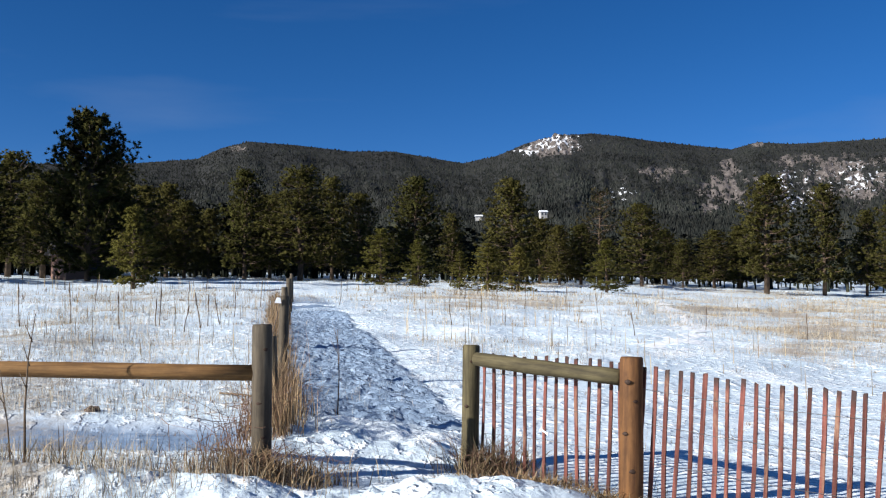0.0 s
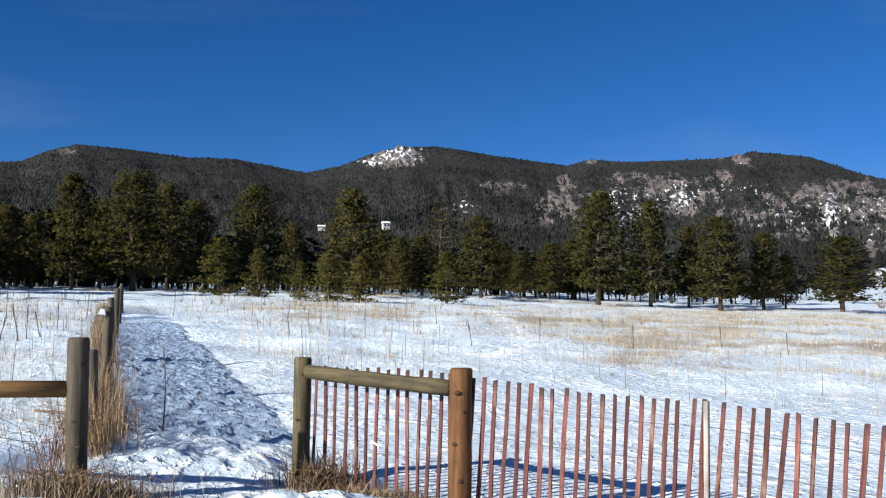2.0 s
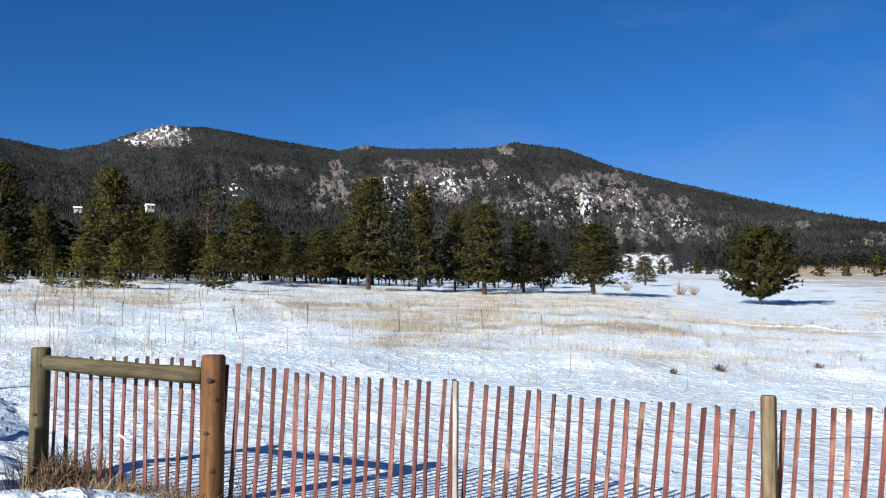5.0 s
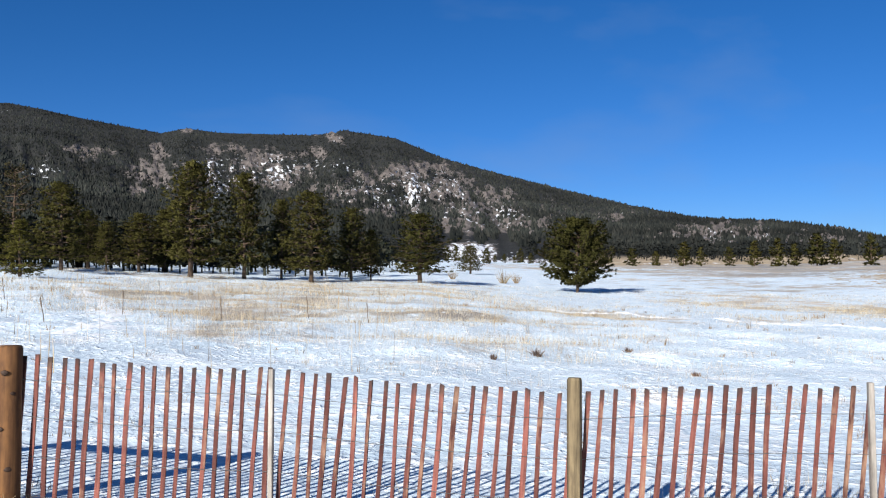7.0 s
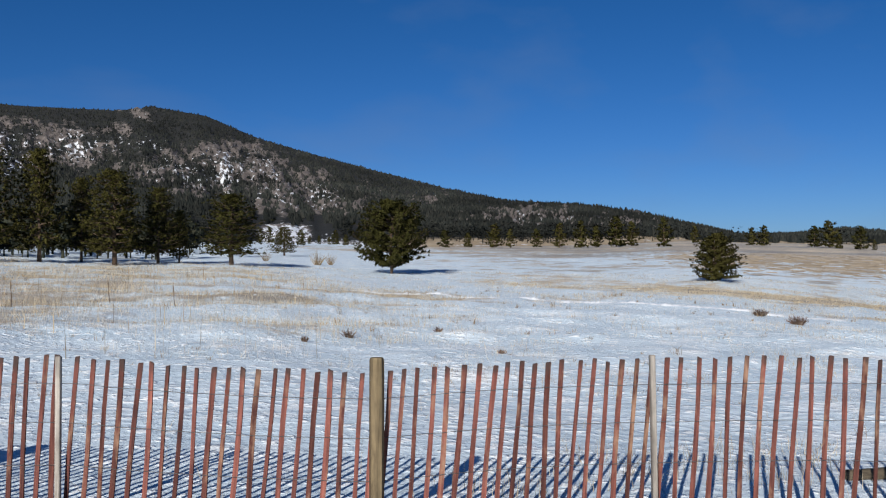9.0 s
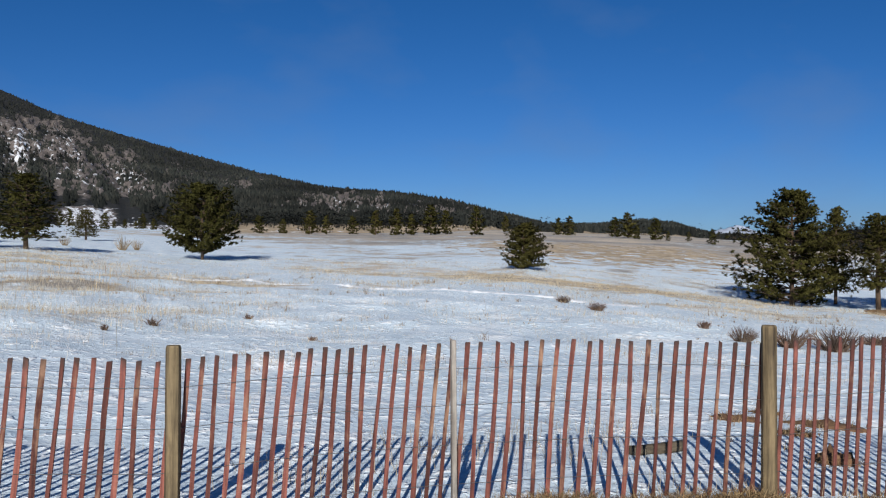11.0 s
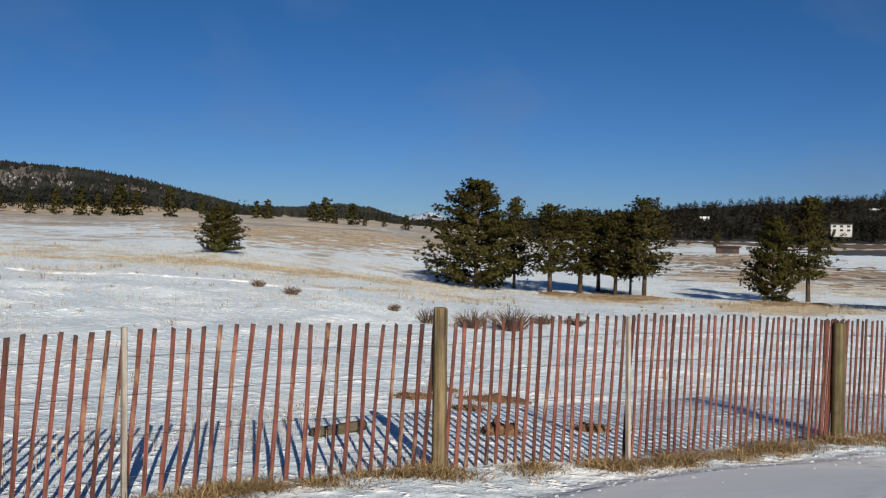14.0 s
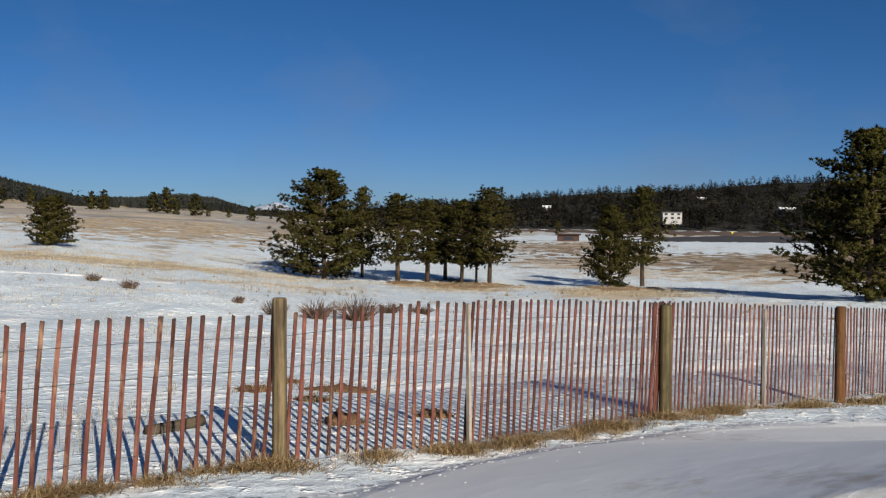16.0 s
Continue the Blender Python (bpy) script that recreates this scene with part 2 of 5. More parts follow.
FOOT_STRAW = leaf("matted_straw", [(0.0, (0.07, 0.048, 0.027)), (0.5, (0.17, 0.118, 0.066)), (1.0, (0.31, 0.23, 0.135))], big=2.5)
TALL_STRAW = leaf("tall_dead_stalks", [(0.0, (0.17, 0.115, 0.065)), (0.5, (0.29, 0.215, 0.13)), (1.0, (0.42, 0.33, 0.21))], big=1.5)
RUST_WEED = leaf("dead_weed", [(0.0, (0.08, 0.055, 0.035)), (0.5, (0.19, 0.13, 0.08)), (1.0, (0.33, 0.25, 0.16))], big=1.5)
SAGE = leaf("bare_shrub_twigs", [(0.0, (0.07, 0.045, 0.04)), (0.6, (0.15, 0.10, 0.08)), (1.0, (0.24, 0.17, 0.13))], big=1.5)
SLAT = wood("red_stained_lath", (0.195, 0.069, 0.052), (0.056, 0.020, 0.018), 60.0, 0.45, 0.88, (0.045, 0.030, 0.026), (0.27, 0.155, 0.10))
POST_GREEN = wood("green_treated_timber", (0.13, 0.11, 0.055), (0.045, 0.036, 0.018), 34.0, 0.12, worn=(0.045, 0.034, 0.018))
POST_SPLIT = wood("split_timber", (0.19, 0.145, 0.08), (0.035, 0.025, 0.015), 26.0, 0.15, worn=(0.06, 0.042, 0.024))
POST_BROWN = wood("brown_treated_timber", (0.175, 0.082, 0.028), (0.065, 0.028, 0.011), 30.0, 0.1, worn=(0.045, 0.020, 0.010))
RAIL_TAN = wood("tan_timber", (0.27, 0.150, 0.055), (0.12, 0.060, 0.020), 40.0, 0.1)
POST_GREY = wood("weathered_grey_timber", (0.135, 0.11, 0.075), (0.035, 0.028, 0.021), 30.0, 0.2, worn=(0.045, 0.034, 0.024))
STAKE = wood("pale_stake", (0.38, 0.35, 0.31), (0.19, 0.17, 0.145), 50.0, 0.2)
KNOT = plain("dark_knot", (0.035, 0.018, 0.010), 0.7, 0.0, 40.0, 0.5)
TWIG = plain("dark_dead_twig", (0.10, 0.068, 0.042), 0.9, 0.0, 9.0, 0.5)
RED_TWIG = plain("reddish_twig", (0.15, 0.085, 0.055), 0.9, 0.0, 4.0, 0.6)
WIRE = plain("galvanised_wire", (0.20, 0.19, 0.18), 0.5, 0.8, 40.0)
EARTH = plain("bare_earth", (0.13, 0.073, 0.04), 0.95, 0.0, 12.0, 0.5)
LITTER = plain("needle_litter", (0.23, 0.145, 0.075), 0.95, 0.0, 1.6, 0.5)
WALL = plain("pale_wall", (0.40, 0.39, 0.38), 0.8, 0.0, 1.5, 0.1)
GREY_WALL = plain("grey_board_wall", (0.15, 0.145, 0.14), 0.85, 0.0, 1.5, 0.2)
# brown boards, with the big pine's shade darkened into the colour
SHADED_WALL = plain("shaded_brown_board_wall", (0.15, 0.085, 0.065), 0.8, 0.0, 1.5, 0.2)
ROOFING = plain("dark_roofing", (0.10, 0.085, 0.08), 0.8, 0.0, 2.0, 0.25)
SNOW_PLAIN = plain("roof_snow", (0.82, 0.84, 0.87), 0.6, 0.0, 2.0, 0.05)
GLASS_DARK = plain("dark_window_glass", (0.03, 0.035, 0.045), 0.1, 0.0, 1.0, 0.2)
PEAK = plain("far_snowy_rock", (0.42, 0.47, 0.56), 0.8, 0.0, 0.008, 0.5)
SEDGE = plain("dead_sedge", (0.235, 0.18, 0.125), 0.95, 0.0, 0.35, 0.6)
PALE_SEDGE = plain("pale_dead_sedge", (0.40, 0.315, 0.215), 0.95, 0.0, 0.3, 0.4)
ROADBED = plain("brown_marsh_bank", (0.115, 0.080, 0.06), 0.95, 0.0, 0.3, 0.5)
ASPHALT = plain("asphalt", (0.05, 0.05, 0.055), 0.85, 0.0, 0.4, 0.3)
BARN_RED = plain("dull_red_boards", (0.065, 0.036, 0.029), 0.85, 0.0, 3.0, 0.3)
YELLOW_PAINT = plain("yellow_paint", (0.55, 0.42, 0.05), 0.6, 0.0, 3.0, 0.1)


# ---------------------------------------------------------------- helpers
def mesh_object(name, verts, faces, material, parent=None, smooth=False):
    me = bpy.data.meshes.new(name)
    me.from_pydata(verts if isinstance(verts, list) else verts.tolist(), [], faces if isinstance(faces, list) else faces.tolist())
    if smooth:
        me.polygons.foreach_set("use_smooth", [True] * len(me.polygons))
    me.materials.append(material)
    ob = new(name, me)
    if parent is not None:
        ob.parent = parent
    return ob


def part(name, bm, material, parent=None, label="", smooth=False):
    me = bpy.data.meshes.new(name)
    bm.normal_update()
    bm.to_mesh(me)
    bm.free()
    if smooth:
        me.polygons.foreach_set("use_smooth", [True] * len(me.polygons))
    me.materials.append(material)
    ob = new(name, me)
    if parent is not None:
        ob.parent = parent
    if label:
        ob["label"] = label
    return ob


def empty(name, m):
    ob = new(name)
    ob.empty_display_size = 0.2
    ob.matrix_world = m
    return ob


def tube(points, radii, sides=8, wobble=0.0, rng=None, cap=True):
    """Vertices and faces of a tapered tube through points."""
    pts = [Vector(p) for p in points]
    verts, faces = [], []
    for i, p in enumerate(pts):
        d = (pts[min(i + 1, len(pts) - 1)] - pts[max(i - 1, 0)]).normalized()
        side = d.cross(Vector((0, 0, 1)) if abs(d.z) < 0.9 else Vector((1, 0, 0))).normalized()
        up = side.cross(d)
        for k in range(sides):
            a = 2 * math.pi * k / sides
            r = radii[i] * (1 + (rng.uniform(-wobble, wobble) if rng else 0))
            verts.append(tuple(p + (side * math.cos(a) + up * math.sin(a)) * r))
    for i in range(len(pts) - 1):
        for k in range(sides):
            k2 = (k + 1) % sides
            faces.append((i * sides + k, i * sides + k2, (i + 1) * sides + k2, (i + 1) * sides + k))
    if cap:
        faces.append(tuple(range(sides))[::-1])
        faces.append(tuple((len(pts) - 1) * sides + k for k in range(sides)))
    return verts, faces


LATTICE = np.random.RandomState(3).uniform(0, 2 * math.pi, (256, 256))


def lattice_noise(x, y):
    """Gradient noise of arrays x, y, about -1 to 1."""
    i, j = np.floor(x).astype(int), np.floor(y).astype(int)
    u, v = x - i, y - j
    fu, fv = u * u * u * (u * (u * 6 - 15) + 10), v * v * v * (v * (v * 6 - 15) + 10)

    def corner(a, b_):
        t = LATTICE[(i + a) % 256, (j + b_) % 256]
        return np.cos(t) * (u - a) + np.sin(t) * (v - b_)

    low, high = corner(0, 0) * (1 - fu) + corner(1, 0) * fu, corner(0, 1) * (1 - fu) + corner(1, 1) * fu
    return (low * (1 - fv) + high * fv) * 1.5


def fbm(x, y, scale, octaves=4, seed=0.0):
    """Fractal noise of arrays x, y with features of about that scale, about -1 to 1."""
    out, amp, tot, f = 0.0, 1.0, 0.0, 1.6 / scale
    for k in range(octaves):
        a = 0.6 * k + seed
        c, s_ = math.cos(a), math.sin(a)
        out = out + amp * lattice_noise((x * c - y * s_) * f + 17.3 * seed + 5.1 * k, (x * s_ + y * c) * f + 41.7 * seed - 3.3 * k)
        tot += amp * 0.62
        amp *= 0.55
        f *= 2.03
    return out / tot


def bearing(az, r, z=0.0):
    a = radians(az)
    return Vector((r * math.sin(a), r * math.cos(a), z))


# ---------------------------------------------------------------- ground
# height of the land along three rings round the viewpoint, by bearing
FENCE_RING = ((-25, -10, 2.5, 25, 45, 60, 76, 98, 112), (0.28, 0.26, 0.14, 0.02, -0.12, -0.22, -0.26, -0.38, -0.58))
TREE_RING = ((-30, -10, 5, 13, 20, 27, 34, 44, 63, 71, 79, 90, 110), (2.8, 2.9, 2.6, 2.4, 1.8, 1.4, 1.2, 0.0, -0.85, -2.0, -3.3, -3.6, -3.5))
FAR_RING = ((-30, 35, 46, 56, 61, 72, 82, 100, 110), (14, 14, 10.6, 10.5, 12, 9, 2.6, 2.4, 1.8))


FENCE_REACH = ((40, 62, 80, 98, 112, 130), (5.0, 5.9, 6.6, 9.6, 12.6, 16))


def land(x, y):
    """Broad height of the land at arrays x, y."""
    az, r = np.degrees(np.arctan2(x, y)), np.hypot(x, y)
    az = np.where(az < -120, az + 360, az)
    near, mid, far = (np.interp(az, *ring) for ring in (FENCE_RING, TREE_RING, FAR_RING))
    u = np.clip((r - 8) / 77, 0, 1)
    v = np.clip((r - 85) / 415, 0, 1)
    z = near * np.clip(r / 8, 0, 1) ** 1.5 + (mid - near) * u + (far - mid) * v
    # roadside bank that falls away towards the lath fence
    side = np.interp(az, *FENCE_REACH)
    bank = 0.12 * np.clip(side - 0.3 - 4.6 - np.log1p(np.exp(np.clip((r - 4.6) / 0.7, -30, 30))) * 0.7, 0, None) * np.clip((az - 48) / 22, 0, 1) * np.clip((r - 1.2) / 2.5, 0, 1)
    return z + bank * np.clip((150 - az) / 25, 0, 1)


PATH_A, PATH_B = Vector((-0.15, 7.4)), Vector((-4.9, 40.0))


def path_distance(x, y):
    d = (PATH_B - PATH_A).normalized()
    s = (x - PATH_A.x) * d.x + (y - PATH_A.y) * d.y
    return (x - PATH_A.x) * d.y - (y - PATH_A.y) * d.x, s      # offset to the right, way along


def rut(x, y):
    """The worn wheel track that runs along behind the long rail; also masks its painted shade."""
    mid_y = 8.6 + 0.12 * np.sin(x * 0.55 + 0.6)
    return 1 / (1 + np.exp(-np.clip((mid_y + 0.85 - y) / 0.07, -30, 30))) / (1 + np.exp(-np.clip((y - mid_y + 0.7) / 0.05, -30, 30))) * np.clip((-1.25 - x) / 0.5, 0, 1)


def surface(x, y):
    """Land with drifts, ripples and the trodden path."""
    x, y = np.asarray(x, float), np.asarray(y, float)
    r = np.hypot(x, y)
    z = land(x, y)
    road = np.clip((np.interp(np.degrees(np.arctan2(x, y)), *FENCE_REACH) - 0.4 - r) / 0.6, 0, 1) * np.clip((np.degrees(np.arctan2(x, y)) - 45) / 15, 0, 1)
    z += 0.022 * fbm(x, y, 1.3, 5, 2) * np.exp(-r / 45) * (1 - 0.8 * road)
    z += 0.09 * fbm(x, y, 7.0, 3, 1) * np.clip(r / 12, 0.15, 2.0) * (1 - 0.85 * road)
    off, s = path_distance(x, y)
    trod = np.exp(-(off / 1.08) ** 4) * np.clip((s + 0.8) / 1.2, 0, 1) * np.exp(-np.clip(s, 0, 99) / 45)
    z += trod * (-0.05 + 0.03 * fbm(x * 0.55, y, 0.42, 3, 5) + 0.012 * fbm(x * 0.6, y, 0.16, 2, 6))
    # ploughed bank on the viewer's side of the gate, and a trampled hump beyond it
    bank = np.exp(-((y - 6.45 - 0.18 * np.sin(x * 1.3)) / 0.5) ** 2) * np.clip((1.3 - x) / 0.8, 0, 1) * np.clip((x + 9) / 3, 0, 1)
    z += bank * (0.19 - 0.13 * np.exp(-((x + 0.62) / 0.5) ** 2) - 0.07 * np.clip((-1.1 - x) / 0.5, 0, 1) + 0.09 * fbm(x, y, 1.7, 5, 8) + 0.045 * fbm(x, y, 0.3, 4, 8.5))
    z += rut(x, y) * (-0.13 + 0.012 * np.sin(y * 34 + 0.9 * np.sin(x * 0.8)) + 0.02 * fbm(x * 0.25, y, 0.3, 3, 9.8))
    hump = np.exp(-((y - 8.85) / 0.85) ** 6) * np.exp(-((x + 0.55 + 0.15 * fbm(x, y, 0.8, 2, 4.1)) / 0.85) ** 6)
    z += hump * (0.11 + 0.06 * fbm(x, y, 0.9, 4, 7.1) + 0.025 * fbm(x, y, 0.2, 3, 7.4))
    return z


# the lath fence: foot of each post or stake and the height of its top
FENCE_LINE = [(0.372, 7.908, 1.11), (1.41, 6.738, 1.095), (2.72, 5.67, 0.953), (3.93, 4.24, 0.945), (5.315, 3.24, 0.915), (6.82, 1.667, 0.975), (8.03, 0.38, 0.86), (10.19, -1.563, 0.685), (11.6, -2.95, 0.56), (12.85, -4.25, 0.497), (15.3, -6.9, 0.25), (17.6, -9.4, 0.0)]

# bearing, distance, their spreads and how thick the grass stands
NEAR_PATCHES = ((17, 46, 9, 18, 0.46), (26, 34, 10, 12, 0.60), (33, 31, 9, 9, 0.62), (38, 23, 8, 6, 0.42), (43, 45, 6, 10, 0.62), (29, 62, 12, 24, 0.60), (5, 48, 10, 22, 0.40), (-16, 34, 10, 20, 0.42),
                (-22, 13, 13, 8, 0.58), (-22, 6.7, 11, 1.1, 0.72), (67, 73, 13, 16, 0.85), (76, 50, 6, 9, 0.44), (87.0, 68, 4.6, 14, 0.7), (97, 64, 5, 14, 0.95))
FAR_PATCHES = ((54, 390, 10, 250, 1.25), (67, 390, 12, 250, 1.35), (77, 360, 7, 200, 1.2), (45, 300, 8, 120, 0.7), (103, 130, 12, 30, 1.0), (106, 340, 14, 60, 0.9), (91, 190, 7, 60, 0.62), (92, 330, 10, 60, 0.8), (10, 92, 34, 14, 0.36), (60, 75, 6, 5, 0.34))


def grassiness(x, y):
    az, r = np.degrees(np.arctan2(x, y)), np.hypot(x, y)
    g = np.zeros_like(r)
    for a, d, wa, wd, k in (*NEAR_PATCHES, *FAR_PATCHES):
        g = np.maximum(g, k * np.exp(-((az - a) / wa) ** 2 - ((r - d) / wd) ** 2))
    ragged = np.zeros_like(r)
    near = r < 22
    ragged[near] = 0.6 * fbm(x[near], y[near], 0.9, 3, 61)
    for (ax, ay, _), (bx, by, _) in zip(FENCE_LINE[3:-1], FENCE_LINE[4:]):
        ux, uy = bx - ax, by - ay
        t = np.clip(((x - ax) * ux + (y - ay) * uy) / (ux * ux + uy * uy), 0, 1)
        d = np.hypot(x - ax - t * ux, y - ay - t * uy)
        g = np.maximum(g, np.clip(0.85 - d / 0.34 + ragged, 0, 1))
    wide = fbm(x * 0.6, y, 60.0, 4, 9.1)
    return np.clip(np.where(r > 110, g * (1.0 + 0.5 * wide) + 0.12 * wide, g + 0.12 * fbm(x, y, 12.0, 3, 9.4)), 0, 1)


def ground_sheet():
    az = np.concatenate([np.arange(-180, -36, 6.0), np.arange(-36, 120, 0.3), np.arange(120, 180.1, 6.0)])
    r = np.concatenate([[0.0, 1.0, 2.0, 3.0], np.geomspace(3.6, 34, 290), np.geomspace(34.6, 620, 110), [800, 1200, 2000, 3200, 4700]])
    A, R = np.meshgrid(np.radians(az), r)
    X, Y = R * np.sin(A), R * np.cos(A)
    Z = surface(X, Y)
    n = len(az)
    idx = np.arange(len(r) * n).reshape(len(r), n)
    quads = np.stack([idx[:-1, :-1], idx[:-1, 1:], idx[1:, 1:], idx[1:, :-1]], -1).reshape(-1, 4)[:, ::-1]
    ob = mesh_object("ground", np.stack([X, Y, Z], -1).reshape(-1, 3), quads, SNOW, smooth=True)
    at = ob.data.attributes.new("grass", "FLOAT", "POINT")
    at.data.foreach_set("value", grassiness(X, Y).reshape(-1).astype(np.float32))
    off, way = path_distance(X, Y)
    # mask of the shade painted on the path and the wheel track
    at = ob.data.attributes.new("trodden_shade", "FLOAT", "POINT")
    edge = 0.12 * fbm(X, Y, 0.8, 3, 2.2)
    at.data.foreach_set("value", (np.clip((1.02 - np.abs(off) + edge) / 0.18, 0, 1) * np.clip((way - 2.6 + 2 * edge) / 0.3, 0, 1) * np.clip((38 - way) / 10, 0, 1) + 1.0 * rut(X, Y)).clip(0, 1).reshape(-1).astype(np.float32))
    # smooth wind-packed drift on the roadside of the fence
    side = np.interp(np.degrees(A), *FENCE_REACH)
    at = ob.data.attributes.new("drift", "FLOAT", "POINT")
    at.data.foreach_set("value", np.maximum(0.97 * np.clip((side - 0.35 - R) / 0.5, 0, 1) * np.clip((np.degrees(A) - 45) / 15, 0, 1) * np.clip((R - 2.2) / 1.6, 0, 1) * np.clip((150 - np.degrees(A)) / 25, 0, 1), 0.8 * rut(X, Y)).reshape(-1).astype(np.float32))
    return tagged(ob, "snow-covered mountain meadow with tufts of straw-coloured grass", "ground", kind="structure")


ground_sheet()


def settle(points):
    """Points whose z is a height above the land, as points in the world."""
    P = np.array([tuple(p) for p in points], float)
    P[:, 2] += surface(P[:, 0], P[:, 1])
    return P


def ground_z(x, y):
    return float(surface(np.array([x]), np.array([y]))[0])


# ---------------------------------------------------------------- mountains
# crest line of the range: bearing, angle above the eye, distance
CREST = ((-45, -25, -17, -13.6, -12.2, -10.6, -7.9, -4.5, -1.7, 0.4, 2.5, 4.6, 6.4, 8.3, 10.5, 12, 14, 18.6, 20.1, 21.9, 27.7, 29.4, 32.6, 35.4, 38.2, 43, 47, 51, 55, 58.4, 61.5, 64.6, 67.4, 70.2, 72.2, 74.5, 78, 82, 86.4, 91.4, 96, 100, 105.7, 118, 130),
         (6.6, 7.2, 7.7, 8.1, 8.8, 9.25, 9.15, 8.85, 8.88, 8.55, 8.2, 8.65, 9.4, 9.9, 9.93, 9.75, 9.4, 8.75, 9.1, 8.9, 8.92, 9.25, 8.8, 7.65, 6.85, 5.6, 4.6, 3.8, 3.55, 3.1, 2.35, 1.6, 1.6, 1.85, 1.65, 0.9, 0.88, 1.2, 1.49, 1.91, 2.2, 2.34, 2.76, 2.92, 2.92))
CREST_FAR = ((-45, 30, 45, 58, 66, 75, 82, 95, 130), (2300, 2300, 1900, 1300, 1700, 1700, 700, 600, 560))
FOOT_NEAR = ((-45, 30, 44, 60, 75, 82, 130), (330, 330, 430, 480, 520, 430, 400))
FOOT_ANGLE = ((-45, -10, 20, 35, 45, 56, 61, 72, 82, 110), (1.0, 1.3, 1.2, 0.9, 0.95, 0.9, 1.1, 0.75, 0.05, -0.05))
OUTCROPS = ((18.4, 7.6, 0.55, 0.6, 1.0), (18.0, 6.4, 1.3, 0.8, 0.95), (17.2, 5.3, 0.9, 0.6, 0.8), (24.2, 7.2, 1.1, 0.9, 0.9), (25.6, 6.2, 1.5, 0.6, 0.9), (33.2, 6.7, 2.0, 0.6, 0.8), (35.6, 5.6, 2.0, 0.7, 0.85), (29.2, 5.4, 2.0, 0.5, 0.8), (37.5, 4.4, 1.6, 0.7, 0.75),
            (31.5, 6.4, 1.2, 0.5, 0.8), (34.5, 7.0, 1.5, 0.45, 0.9), (38.5, 5.3, 1.2, 0.4, 0.8))
HIGH_OUTCROPS = ((41.0, 3.4, 1.5, 0.5, 0.7), (27.5, 7.9, 1.0, 0.3, 0.7), (36.5, 3.6, 1.8, 0.5, 0.8), (32.0, 4.3, 1.6, 0.4, 0.7), (28.9, 8.9, 0.6, 0.5), (20.1, 9.0, 0.5, 0.25), (52.0, 2.9, 2.4, 0.5), (57.5, 2.3, 2.0, 0.4), (46.0, 3.9, 0.9, 0.3), (8.0, 9.3, 1.7, 0.6, 1.1), (-11.2, 8.8, 0.5, 0.3), (22.3, 8.0, 1.5, 0.35), (14.5, 7.6, 1.4, 0.3))
DRIFTS = ((8.2, 9.35, 1.9, 0.6, 1.2), (6.6, 9.0, 1.2, 0.4, 1.1), (24.0, 6.7, 5.0, 1.2, 0.9), (33.0, 5.6, 5.0, 1.7, 0.82), (29.6, 7.0, 1.3, 0.5, 0.9), (12.2, 6.3, 1.8, 0.7, 0.8), (38.0, 4.2, 5.0, 1.2, 0.72), (21.5, 5.6, 3.0, 1.0, 0.75), (54.0, 2.6, 6.0, 0.8, 0.6), (28.9, 8.8, 0.6, 0.4, 0.6), (47, 4.0, 2, 0.4, 0.5), (38.5, 1.6, 2.2, 0.45, 1.0))
SPECKLE = ((24, 6.4, 7, 1.7, 1.0), (34, 5.4, 7, 2.0, 1.0), (40, 3.9, 6, 1.6, 1.0), (28.6, 8.8, 1.5, 0.6, 0.8), (14, 7.0, 3, 0.8, 0.7), (53, 2.6, 8, 1.0, 1.2), (8, 9.2, 2, 0.8, 0.8), (46, 4.2, 4, 0.6, 0.6))


def slope_point(az, u):
    """Points of the mountainside at bearing az, from the foot (u 0) to the crest (1) and down behind it."""
    foot_a, crest_a = np.interp(az, *FOOT_ANGLE), np.interp(az, *CREST)
    foot_r, crest_r = np.interp(az, *FOOT_NEAR), np.interp(az, *CREST_FAR)
    v = np.clip(u, 0, 1)
    r = foot_r + (crest_r - foot_r) * u
    fold = fbm(az * 1.0, v * 9 + az * 0.3, 5.5, 4, 21) * np.sin(v * math.pi)
    spur = np.abs(fbm(az * 1.0 + v * 2.5, v * 2.0, 4.0, 3, 23)) * np.sin(v * math.pi) ** 0.7
    a = foot_a + (crest_a - foot_a) * (v ** 0.82 + 0.05 * fold)
    r = r - (crest_r - foot_r) * 0.07 * (0.35 - spur) * np.sin(v * math.pi)
    z = EYE + r * np.tan(np.radians(a)) - np.clip(u - 1, 0, None) * (crest_r - foot_r) * 0.45
    t = np.radians(az)
    return np.stack([r * np.sin(t), r * np.cos(t), z], -1), a


def blob(az, a, table, k=1.0):
    out = np.zeros_like(a)
    for row in table:
        h = row[4] if len(row) > 4 else 0.75
        out = np.maximum(out, h * np.exp(-((az - row[0]) / row[2]) ** 2 - ((a - row[1]) / row[3]) ** 2))
    return out * k


